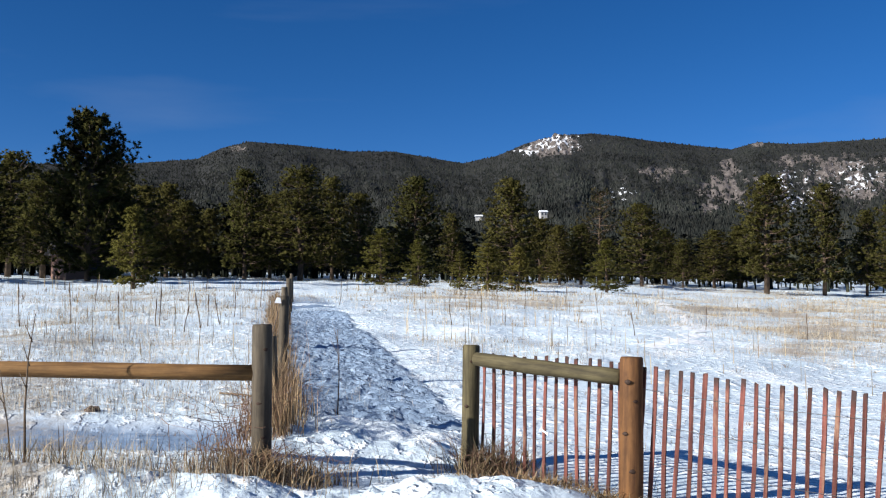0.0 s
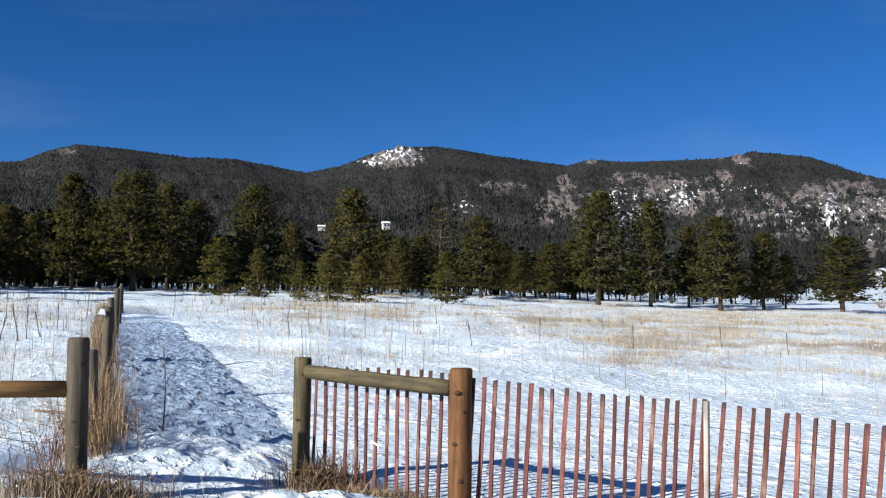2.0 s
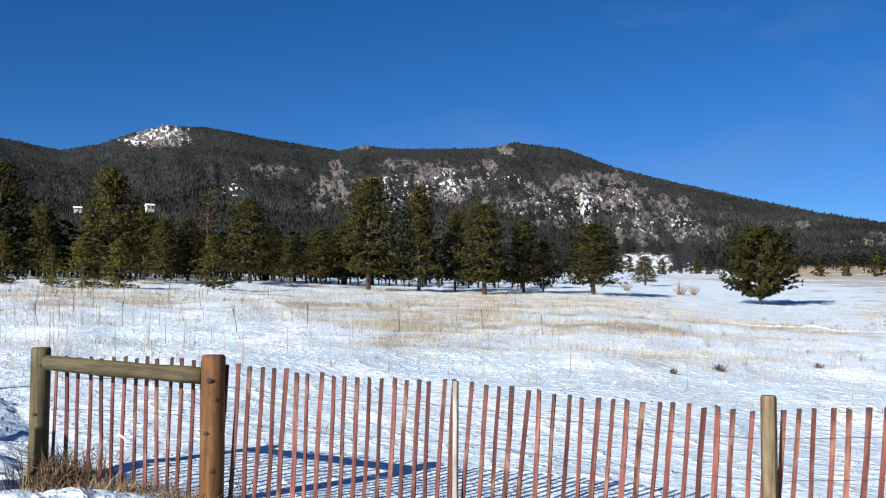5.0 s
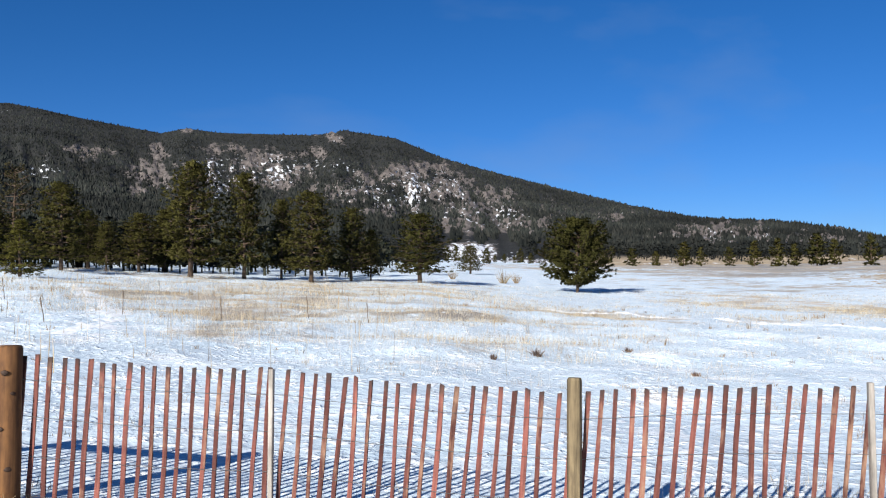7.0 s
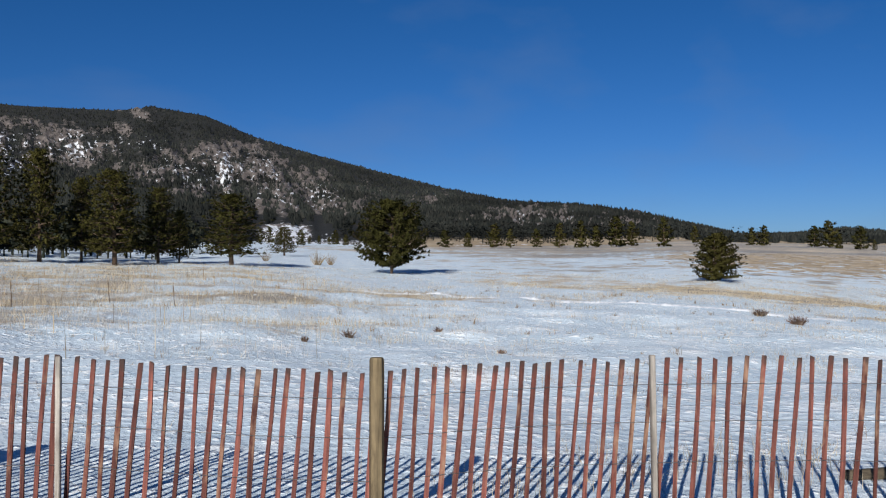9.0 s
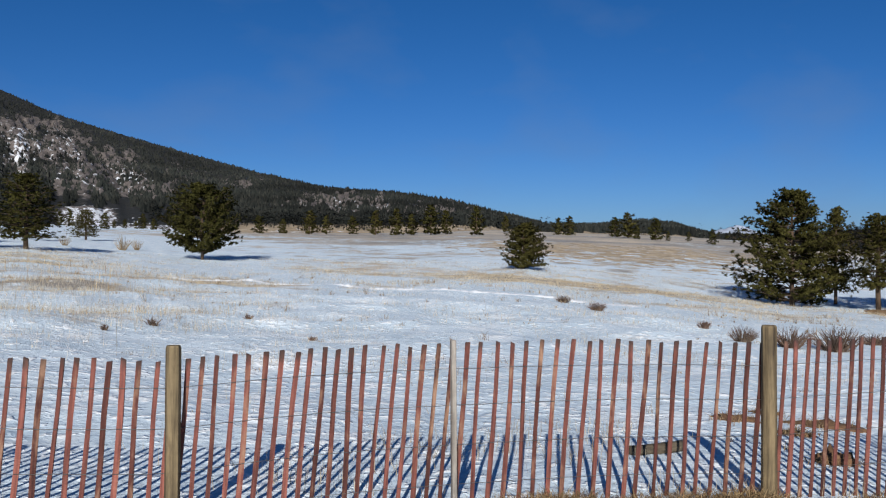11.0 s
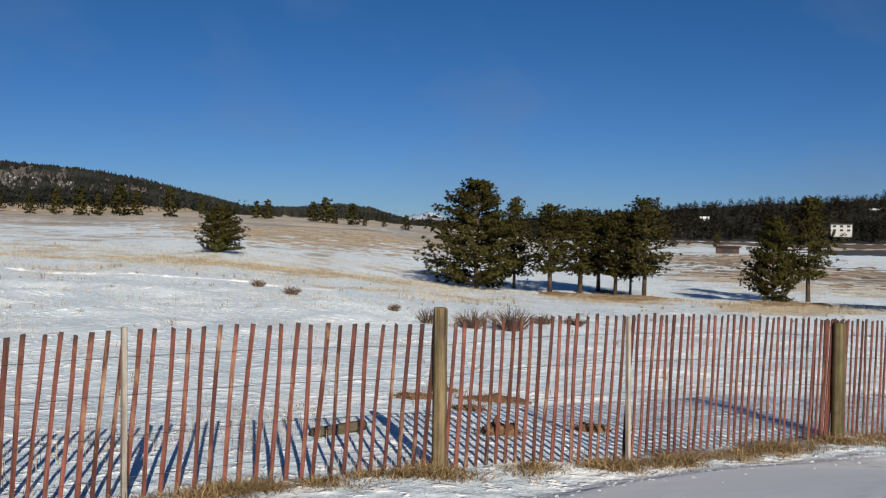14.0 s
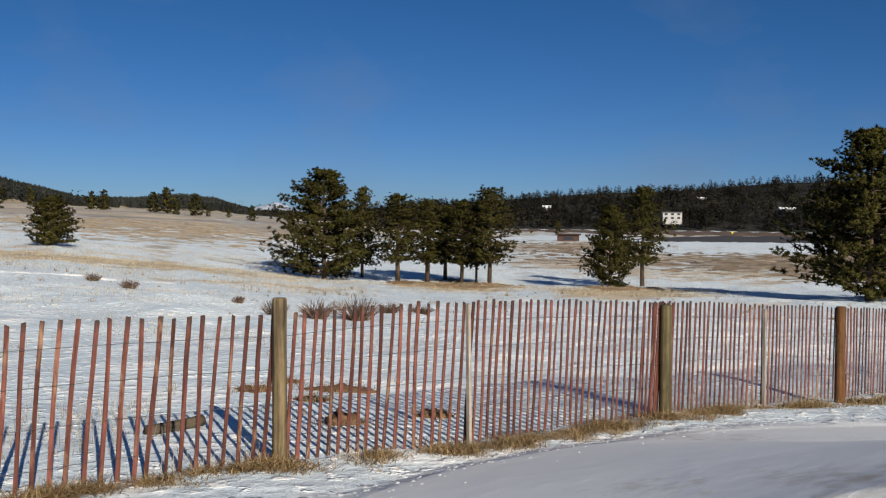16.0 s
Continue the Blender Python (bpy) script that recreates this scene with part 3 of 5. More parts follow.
def cover(az, a):
    """How bare of trees and how snowy the mountainside is: broad areas broken into small patches."""
    az, a = np.asarray(az, float), np.asarray(a, float)
    fleck = fbm(az * 0.8, a * 1.1, 0.8, 5, 3.3)
    region = fbm(az, a, 3.0, 3, 3.7)
    bare = np.clip(np.maximum(blob(az, a, OUTCROPS), blob(az, a, HIGH_OUTCROPS)) * (0.9 + 0.6 * fleck) + 0.9 * blob(az, a, SPECKLE) * np.clip(0.46 + 0.9 * fleck + 0.5 * region, -1, 1), 0, 1)
    dash = fbm(az * 0.9, a * 1.3, 0.32, 4, 3.5)
    snow = np.clip(blob(az, a, DRIFTS) * (0.42 + 1.15 * dash + 0.4 * region), 0, 1)
    # open snowy grass at the foot of the eastern hills
    foot = np.clip(1.25 - (a - np.interp(az, *FOOT_ANGLE)) / 0.7, 0, 1) * np.clip((az - 34.6) / 1.4, 0, 1) * np.clip((80 - az) / 5, 0, 1)
    east = np.clip((az - 41) / 4, 0, 1)
    bare = np.maximum(bare, foot * (0.75 + 0.25 * fleck))
    glade = 1.15 * np.exp(-((az - 37.2) / 1.7) ** 4 - ((a - 1.7) / 0.75) ** 4)
    bare = np.maximum(bare, glade)
    snow = np.maximum(snow, np.maximum(foot * (1 - 0.55 * east) * np.clip(0.72 + 0.6 * dash, 0, 1), glade * np.clip(0.7 + 0.8 * dash, 0, 1)))
    return bare, snow, foot * east


def mountain_range():
    az = np.concatenate([np.arange(-45, 62, 0.12), np.arange(62, 130.1, 0.3)])
    u = np.concatenate([[-0.03], np.linspace(0, 1, 96), [1.05, 1.2, 1.5]])
    A, U = np.meshgrid(az, u)
    P, a = slope_point(A, U)
    P[0, :, 2] -= 14
    n = len(az)
    bare, snow, straw = cover(A, a)
    P[..., 2] += 9 * bare * fbm(A * 3, a * 4, 1.2, 3, 31) * np.clip(U, 0, 1)
    idx = np.arange(len(u) * n).reshape(len(u), n)
    quads = np.stack([idx[:-1, :-1], idx[:-1, 1:], idx[1:, 1:], idx[1:, :-1]], -1).reshape(-1, 4)[:, ::-1]
    ob = mesh_object("mountain_range", P.reshape(-1, 3), quads, MOUNTAIN, smooth=True)
    for key, val in (("bare", bare), ("snow", snow), ("straw", straw)):
        at = ob.data.attributes.new(key, "FLOAT", "POINT")
        at.data.foreach_set("value", val.reshape(-1).astype(np.float32))
    return tagged(ob, "dark pine-wooded mountain range with bare rock and snow patches", "mountain", kind="structure")


mountain_range()


def spire(rng, sides=5):
    """A small ragged conifer of unit height, seen only from afar."""
    v, f = [], []
    ph = rng.uniform(0, 6.28)
    for k in range(sides):
        ang = ph + 2 * math.pi * k / sides
        q = 0.30 * rng.uniform(0.65, 1.25)
        v.append((q * math.cos(ang), q * math.sin(ang), 0.02 + rng.uniform(-0.06, 0.08)))
    v.append((rng.uniform(-0.04, 0.04), rng.uniform(-0.04, 0.04), 1.0))
    f = [(k, (k + 1) % sides, sides) for k in range(sides)]
    return np.array(v), np.array(f)


def spray(rng, count, low=0.14):
    """A ragged conifer of unit height as a soup of small sprays round a trunk: vertices, triangles and crown normals."""
    v, f, nm = [], [], []
    for _ in range(count):
        g = rng.uniform(0, 1) ** 0.85
        z = low + (0.98 - low) * g
        rad = 0.24 * (1 - g) ** 0.6 * rng.uniform(0.35, 1.1) + 0.012
        a = rng.uniform(0, 6.28)
        c = Vector((rad * math.cos(a), rad * math.sin(a), z))
        d = Vector((math.cos(a) + rng.gauss(0, 0.5), math.sin(a) + rng.gauss(0, 0.5), rng.gauss(0.25, 0.35))).normalized()
        side = d.cross(Vector((rng.gauss(0, 1), rng.gauss(0, 1), rng.gauss(0, 1)))).normalized()
        q = rng.uniform(0.07, 0.125) * (1.15 - 0.5 * g)
        out = (Vector((math.cos(a), math.sin(a), 0.4)) + d * 0.4).normalized()
        tri = [c - d * q * 0.5 + side * q * 0.5, c - d * q * 0.5 - side * q * 0.5, c + d * q]
        if (tri[1] - tri[0]).cross(tri[2] - tri[0]).dot(out) < 0:
            tri = tri[::-1]
        b_ = len(v)
        v += [tuple(p) for p in tri]
        nm += [tuple(out)] * 3
        f.append((b_, b_ + 1, b_ + 2))
    b_ = len(v)
    stem = [(0.026, 0, -0.03), (-0.018, 0.02, -0.03), (-0.018, -0.02, -0.03), (0, 0, 0.6)]
    v += stem
    nm += [tuple(Vector((x, y, 0.001)).normalized()) for x, y, z in stem]
    f += [(b_, b_ + 1, b_ + 3), (b_ + 1, b_ + 2, b_ + 3), (b_ + 2, b_, b_ + 3)]
    return np.array(v), np.array(f), np.array(nm)


def lay_normals(ob, normals):
    """Let the crown's sprays take the light as one soft mass."""
    ob.data.polygons.foreach_set("use_smooth", [True] * len(ob.data.polygons))
    ob.data.normals_split_custom_set_from_vertices(normals.tolist())


def scatter(name, places, heights, label, material=None, seed=3, sprays=0, low=0.14):
    """One object of many far conifers at places (n x 3)."""
    rng = random.Random(seed)
    kinds = [spire(rng) if sprays == 0 else spray(rng, sprays, low) for _ in range(10)]
    V, F, N, base = [], [], [], 0
    nr = np.random.RandomState(seed)
    pick = nr.randint(0, len(kinds), len(places))
    for k, (v, f, *nm) in enumerate(kinds):
        sel = np.where(pick == k)[0]
        if not len(sel):
            continue
        ang = nr.uniform(0, 6.28, len(sel))
        c, s = np.cos(ang)[:, None], np.sin(ang)[:, None]
        h = heights[sel][:, None]
        w = h * nr.uniform(0.95, 1.6, len(sel))[:, None]
        X = (v[:, 0] * c - v[:, 1] * s) * w + places[sel, 0:1]
        Y = (v[:, 0] * s + v[:, 1] * c) * w + places[sel, 1:2]
        Z = v[:, 2] * h + places[sel, 2:3]
        V.append(np.stack([X, Y, Z], -1).reshape(-1, 3))
        if nm:
            q = nm[0]
            N.append(np.stack([q[:, 0] * c - q[:, 1] * s, q[:, 0] * s + q[:, 1] * c, np.broadcast_to(q[:, 2], (len(sel), len(v)))], -1).reshape(-1, 3))
        F.append((f[None] + (np.arange(len(sel)) * len(v))[:, None, None] + base).reshape(-1, 3))
        base += len(sel) * len(v)
    ob = mesh_object(name, np.concatenate(V), np.concatenate(F), material or FAR_NEEDLES)
    if N:
        lay_normals(ob, np.concatenate(N))
    return tagged(ob, label, "forest", kind="stuff")


def mountain_woods():
    nr = np.random.RandomState(5)
    n = 130000
    az = nr.uniform(-34, 76, n)
    u = nr.uniform(0, 1.005, n)
    keep = nr.uniform(0, 1, n) < np.interp(az, (-34, 42, 58, 76), (1, 1, 0.55, 0.5))
    az, u = az[keep], u[keep]
    P, a = slope_point(az, u)
    n = len(az)
    bare, snow, _ = cover(az, a)
    keep = nr.uniform(0, 1, n) > np.clip(np.maximum(bare * 0.9, snow * 1.4), 0.0, 0.88)
    # an uneven wood edge, with clumps reaching down on to the open foot of the hills
    edge = np.interp(az, (34, 40, 48, 60, 70, 76), (0.34, 0.24, 0.05, 0.10, 0.10, 0.05)) * (1 + 1.3 * fbm(az, az * 0.3, 2.2, 4, 41))
    keep &= (az < 35.2) | (u > edge)
    keep |= (az > 42) & (u < edge) & (nr.uniform(0, 1, n) < 0.10 * np.clip(fbm(az, u * 8, 1.5, 3, 43), 0, 1))
    P, az, u = P[keep], az[keep], u[keep]
    clump = 1 + 0.35 * fbm(P[:, 0], P[:, 1], 60.0, 3, 45)
    h = nr.uniform(2.4, 4.8, len(P)) * (1.35 - 0.4 * u) * clump
    P[:, 2] -= 0.5
    close = np.hypot(P[:, 0], P[:, 1]) < 640
    scatter("mountain_woods", P[~close], h[~close] * 1.1, "dense dark pine forest covering the mountainside", HAZY_SLOPE_NEEDLES)
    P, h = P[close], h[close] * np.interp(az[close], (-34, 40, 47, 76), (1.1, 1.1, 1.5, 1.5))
    scatter("hill_foot_woods", P[::2], h[::2] * 1.15, "dark pines of the lowest mountainside", HAZY_SLOPE_NEEDLES, seed=16, sprays=11)
    # nearer wooded ridge beyond the valley
    n = 7600
    az = nr.uniform(75, 122, n)
    u = nr.uniform(0, 1.0, n)
    P, a = slope_point(az, u)
    gap = fbm(P[:, 0], P[:, 1], 34.0, 3, 47)
    keep = nr.uniform(0, 1, n) < np.clip(1.0 + 1.5 * gap, 0.15, 1)
    P, u, gap = P[keep], u[keep], gap[keep]
    P[:, 2] -= 0.3
    h = nr.uniform(2.2, 5.4, len(P)) * np.where(nr.uniform(0, 1, len(P)) < 0.10, 1.35, 1.0) * (1 + 0.25 * gap)
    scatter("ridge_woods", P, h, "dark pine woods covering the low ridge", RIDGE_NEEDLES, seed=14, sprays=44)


mountain_woods()


def foothill_woods():
    nr = np.random.RandomState(8)
    n = 2600
    az = nr.uniform(-34, 34.2, n)
    r = 106 + 330 * nr.uniform(0, 1, n) ** 1.3
    keep = nr.uniform(0, 1, n) < np.interp(az, (-34, 12, 20, 30, 36.5), (1, 0.9, 0.7, 0.5, 0.2))
    az, r = az[keep], r[keep]
    x, y = r * np.sin(np.radians(az)), r * np.cos(np.radians(az))
    P = np.stack([x, y, land(x, y) - 0.2], -1)
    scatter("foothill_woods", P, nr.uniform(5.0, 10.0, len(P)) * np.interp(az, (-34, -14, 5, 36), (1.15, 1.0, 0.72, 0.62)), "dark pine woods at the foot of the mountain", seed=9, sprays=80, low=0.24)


foothill_woods()


# ---------------------------------------------------------------- pine trees
def needle_tufts(centres, sizes, outward, nr, blades=16, stout=0.27):
    """Tufts of long needle sprays at centres, turned to the outside of the crown: vertices, triangles and normals."""
    n = len(centres)
    d = nr.normal(size=(n, blades, 3)) + 0.5 * outward[:, None, :]
    d[..., 2] = d[..., 2] * 0.8 + 0.25
    d /= np.linalg.norm(d, axis=-1, keepdims=True)
    side = np.cross(d, nr.normal(size=(n, blades, 3)))
    side /= np.linalg.norm(side, axis=-1, keepdims=True)
    L = 0.74 * sizes[:, None, None] * nr.uniform(0.55, 1.15, (n, blades, 1))
    c = centres[:, None, :] - d * L * 0.1
    w = L * stout
    N = outward[:, None, :] + 0.75 * d
    N /= np.linalg.norm(N, axis=-1, keepdims=True)
    flip = np.where(np.sum(np.cross(side, d) * N, -1, keepdims=True) < 0, -1.0, 1.0)
    V = np.stack([c - side * w * flip, c + side * w * flip, c + d * L], 2).reshape(-1, 3)
    F = (np.arange(n * blades)[:, None] * 3 + np.array([[0, 1, 2]])).reshape(-1, 3)
    return V, F, np.repeat(N.reshape(-1, 3), 3, axis=0)


def pine(kind, seed):
    """A pine of unit height and unit crown width, with trunk, limbs and crown."""
    rng, nr = random.Random(seed), np.random.RandomState(seed)
    H = 10.0
    shape = {"old": (0.14, 120, 13, 0.42), "young": (0.03, 84, 13, 0.46), "thin": (0.26, 64, 8, 0.36), "round": (0.10, 185, 26, 0.52), "cone": (0.02, 180, 24, 0.56), "stand": (0.24, 100, 12, 0.44), "skirt": (0.03, 180, 25, 0.40), "far": (0.03, 44, 6, 1.2)}[kind]
    low, limbs, tufts, size = shape
    W = {"young": 3.2, "round": 6.0, "cone": 5.4, "skirt": 4.5}.get(kind, 2.9)
    root = empty("pine_tree", Matrix())
    lean = [(rng.uniform(-0.12, 0.12) * k, rng.uniform(-0.12, 0.12) * k) for k in (0, 0.4, 0.8, 1.1, 1.2)]
    line = [(lean[i][0], lean[i][1], H * t) for i, t in enumerate((-0.03, 0.25, 0.5, 0.78, 0.97))]
    tv, tf = tube(line, (0.22, 0.17, 0.13, 0.08, 0.02), 8, 0.08, rng)
    lv, lf = list(tv), list(tf)
    C, S, O = [], [], []
    gold = 2.39996
    layers = max(9, limbs // 9)
    lobes = [rng.uniform(0, 6.28) for _ in range(3)]
    vigour = [rng.uniform(0.72, 1.12) for _ in range(layers)]
    for i in range(limbs):
        k = i * layers // limbs
        h = low + (1 - low) * ((k + rng.uniform(0.22, 0.78)) / layers) ** 0.92
        h = min(max(h, low), 0.985)
        g = (h - low) / (1 - low)
        if kind in ("old", "skirt", "far"):
            prof = (0.68 + 0.32 * min(1, g / 0.2)) * (1 - g) ** 0.5 * 1.05 + 0.05
        elif kind == "young":
            prof = (0.7 + 0.3 * min(1, g / 0.15)) * (1 - g) ** 0.8 + 0.04
        elif kind == "round":
            prof = math.sin(math.pi * (0.20 + 0.78 * g)) ** 0.75
        elif kind == "cone":
            prof = (0.8 + 0.2 * min(1, g / 0.15)) * (1 - g) ** 0.55 + 0.05
        else:
            prof = (0.5 + 0.5 * min(1, g / 0.35)) * (1 - g) ** 0.5 + 0.06
        a = i * gold + rng.uniform(-0.5, 0.5)
        length = W * prof * rng.uniform(0.74, 1.09) * vigour[k] * (1 + 0.14 * math.sin(a + lobes[0]) + 0.10 * math.sin(2 * a + lobes[1]))
        rise = 0.45 * g - 0.08 + rng.uniform(-0.2, 0.2)
        if kind in ("round", "cone", "skirt"):
            rise = rng.uniform(-0.12, 0.5)
        d = Vector((math.cos(a), math.sin(a), rise))
        t = h
        p0 = Vector((np.interp(t, (0, 0.25, 0.5, 0.78, 0.97), [q[0] for q in line]), np.interp(t, (0, 0.25, 0.5, 0.78, 0.97), [q[1] for q in line]), H * h))
        p1 = p0 + d * length * 0.55 + Vector((0, 0, -0.03 * length))
        p2 = p0 + d * length + Vector((0, 0, 0.10 * length))
        v, f = tube((p0, p1, p2), (0.055, 0.035, 0.012), 4, 0, None, False)
        o = len(lv)
        lv += v
        lf += [tuple(o + k for k in q) for q in f]
        for k in range(tufts):
            s = 1 - 0.72 * (k / tufts) * (1.0 if kind != "thin" else 0.6)
            q = p0.lerp(p1, s / 0.55) if s < 0.55 else p1.lerp(p2, (s - 0.55) / 0.45)
            j = (0.22 + 0.26 * s) * (1 - 0.3 * g) * (0.62 if kind in ("round", "cone", "skirt") else 1.0)
            C.append((q.x + rng.gauss(0, j), q.y + rng.gauss(0, j), q.z + 0.05 + rng.gauss(0, j * 0.5)))
            O.append((0.9 * math.cos(a) * s, 0.9 * math.sin(a) * s, 0.55 + 0.5 * g))
            S.append(size * rng.uniform(0.75, 1.3) * (1 - 0.3 * g))
    for k in range(5):
        C.append((line[-1][0] + rng.gauss(0, 0.1), line[-1][1] + rng.gauss(0, 0.1), H * (0.95 + 0.012 * k)))
        S.append(0.42)
        O.append((0, 0, 1))
    V, F, N = needle_tufts(np.array(C), np.array(S), np.array(O), nr, *{"far": (11, 0.27), "round": (20, 0.19), "cone": (18, 0.2), "skirt": (20, 0.2)}.get(kind, (17, 0.2)))
    mesh_object("trunk", lv, lf, BARK, root, True)
    lay_normals(mesh_object("crown", V, F, {"young": YOUNG_NEEDLES, "thin": THIN_NEEDLES}.get(kind, NEEDLES), root), N)
    return root


# bearing, distance, height, crown width, kind
WEST_WOOD = [
    (-19.5, 70, 11.6, 8.6, "skirt"),
    # next two pines stand out of view, added to shade the big one
    (-30.8, 69, 17.0, 9.0, "old"),
    (-31.6, 79, 16.0, 8.0, "old"),
    (-23.7, 95, 11.5, 7.3, "old"),
    (-21.9, 88, 9.0, 6.5, "old"),
    (-18.2, 82, 9.2, 7.0, "old"),
    (-16.4, 92, 8.6, 6.2, "old"),
    (-25.5, 82, 11.0, 6.5, "old"),
    (-22.9, 72, 3.4, 1.1, "thin"),
    (-17.0, 55, 4.6, 3.2, "young"),
    (-15.2, 100, 9.5, 5.5, "old"),
    (-12.8, 92, 6.6, 3.9, "old"),
    (-10.7, 88, 10.0, 5.1, "old"),
    (-14.2, 96, 7.8, 4.7, "old"),
]
GATE_WOOD = [
    (-9.2, 98, 8.4, 5.2, "old"),
    (-7.4, 86, 10.1, 7.3, "old"),
    (-5.5, 95, 10.3, 4.6, "old"),
    (-3.9, 90, 8.4, 4.4, "old"),
    (-0.4, 92, 10.2, 6.4, "old"),
    (-2.5, 72, 4.4, 3.5, "young"),
    (-0.2, 70, 3.6, 2.6, "young"),
    (2.3, 66, 2.7, 1.7, "young"),
    (5.5, 82, 9.3, 6.0, "old"),
    (4.0, 62, 3.2, 2.8, "young"),
    (5.9, 62, 3.0, 2.4, "young"),
    (1.9, 98, 6.9, 3.6, "old"),
]
NORTH_EDGE = [
    (7.2, 96, 6.6, 4.6, "old"),
    (9.7, 94, 6.0, 4.4, "old"),
    (14.7, 104, 6.0, 4.4, "old"),
    (18.9, 108, 6.8, 4.8, "old"),
    (8.4, 92, 5.8, 3.4, "old"),
    (10.8, 100, 9.9, 5.2, "thin"),
    (11.2, 64, 3.6, 2.9, "young"),
    (13.3, 86, 7.4, 4.7, "old"),
    (15.7, 98, 4.9, 3.0, "old"),
    (17.5, 104, 6.1, 4.7, "old"),
]
MEADOW_EDGE = [
    (20.4, 88, 10.4, 6.3, "old"),
    (23.5, 90, 9.8, 4.8, "old"),
    (25.7, 96, 7.9, 3.5, "old"),
    (27.5, 88, 8.3, 5.6, "old"),
    (29.9, 92, 7.0, 4.0, "old"),
    (31.1, 94, 5.1, 2.4, "old"),
    (34.1, 92, 6.7, 5.9, "old"),
    (37.2, 150, 4.5, 4.2, "old"),
]
EAST_MEADOW = [
    (43.7, 98, 7.4, 8.9, "round"),
    (63.1, 95, 4.5, 5.0, "cone"),
    (78.6, 84, 9.7, 9.2, "skirt"),
    (80.9, 90, 8.5, 3.8, "old"),
    (83.1, 82, 7.5, 5.4, "stand"),
    (84.9, 86, 7.4, 6.0, "stand"),
    (86.0, 88, 6.8, 4.8, "stand"),
    (87.0, 84, 7.4, 4.5, "stand"),
    (88.7, 82, 8.2, 5.2, "stand"),
    (87.9, 85, 7.0, 3.4, "stand"),
    (96.0, 78, 6.6, 5.0, "skirt"),
    (97.9, 82, 8.4, 4.8, "stand"),
    (110.3, 58, 9.5, 8.2, "skirt"),
    (112.3, 62, 9.2, 7.5, "skirt"),
]
STANDS = ((WEST_WOOD, "pines round the western cabin"), (GATE_WOOD, "pines beyond the gate"), (NORTH_EDGE, "pines along the northern wood edge"), (MEADOW_EDGE, "pines along the meadow edge"), (EAST_MEADOW, "pines of the eastern meadow"))
LABELS = {"old": "tall olive-green ponderosa pine standing in the snowy meadow", "young": "small bushy light-green young pine at the meadow edge", "thin": "thin brownish pine with sparse branches and bare trunk",
          "stand": "dark pine with a bare lower trunk in a close stand", "skirt": "big dense dark-green pine with branches down to the snow",
          "round": "lone broad round-crowned green pine in the open snow", "cone": "dense low conical pine with branches to the ground"}


def plant_pines():
    rng = random.Random(4)
    stock = {k: [pine(k, 100 + 17 * i + len(k)) for i in range(m)] for k, m in (("old", 6), ("young", 3), ("thin", 3), ("round", 1), ("cone", 2), ("stand", 3), ("skirt", 2))}
    used = {}
    for az, r, h, w, kind, group in ((*row, name) for rows, name in STANDS for row in rows):
        i = used.get(kind, 0)
        used[kind] = i + 1
        src = stock[kind][i % len(stock[kind])]
        p = bearing(az, r)
        p.z = ground_z(p.x, p.y) - 0.05
        m = Matrix.Translation(p) @ Matrix.Rotation(rng.uniform(0, 6.28), 4, "Z") 
        base = {"round": 11.6, "cone": 9.8, "skirt": 8.2}.get(kind, 5.2)
        sc = Matrix.Diagonal((w / base, w / base, h / 10.0, 1))
        t = copy_thing(src, m)
        t.matrix_basis = m @ sc
        tagged(t, LABELS[kind], "tree", group)
    for kept in stock.values():
        for src in kept:
            for o in (*src.children_recursive, src):
                bpy.data.objects.remove(o)


plant_pines()


# ---------------------------------------------------------------- fences
SLAT_TOPS = [1.04, 1.04, 0.95, 0.86, 0.89, 0.86, 0.88, 0.725, 0.595, 0.485, 0.23, -0.03]
SLAT_COUNT = [15, 20, 21, 19, 21, 20, 32, 22, 20, 40, 36]


def round_post(name, x, y, top, radius, material, label, tilt=(0, 0), seed=1, buried=0.25, square=False):
    rng = random.Random(seed)
    z0 = ground_z(x, y)
    hgt = top - z0
    n = 14 if not square else 8
    line = [(0, 0, -buried), (0, 0, 0.0), (0, 0, hgt * 0.35), (0, 0, hgt * 0.7), (0, 0, hgt - 0.015), (0, 0, hgt)]
    rad = [radius * 1.04, radius * 1.03, radius, radius * 0.99, radius * 0.97, radius * 0.86]
    v, f = tube(line, rad, n, 0.035, rng)
    ob = mesh_object(name, v, f, material, None, not square)
    ob.matrix_world = pose(x, y, z0, tilt[0], tilt[1], rng.uniform(0, 90))
    return tagged(ob, label, "fence post", "posts along the lath fence")


def rail(name, a, b_, radius, material, label, seed):
    rng = random.Random(seed)
    a, b_ = Vector(a), Vector(b_)
    n = 9
    pts = [a.lerp(b_, i / (n - 1)) + Vector((0, 0, 0.006 * math.sin(3 * i / (n - 1) + seed))) for i in range(n)]
    mid = (a + b_) / 2
    d = (b_ - a).normalized()
    turn = d.to_track_quat("Z", "Y").to_matrix().to_4x4()
    m = Matrix.Translation(mid) @ turn
    inv = m.inverted()
    v, f = tube([inv @ p for p in pts], [radius * rng.uniform(0.95, 1.04) for _ in pts], 12, 0.03, rng)
    ob = mesh_object(name, v, f, material, None, True)
    ob.matrix_world = m
    return tagged(ob, label, "fence rail")


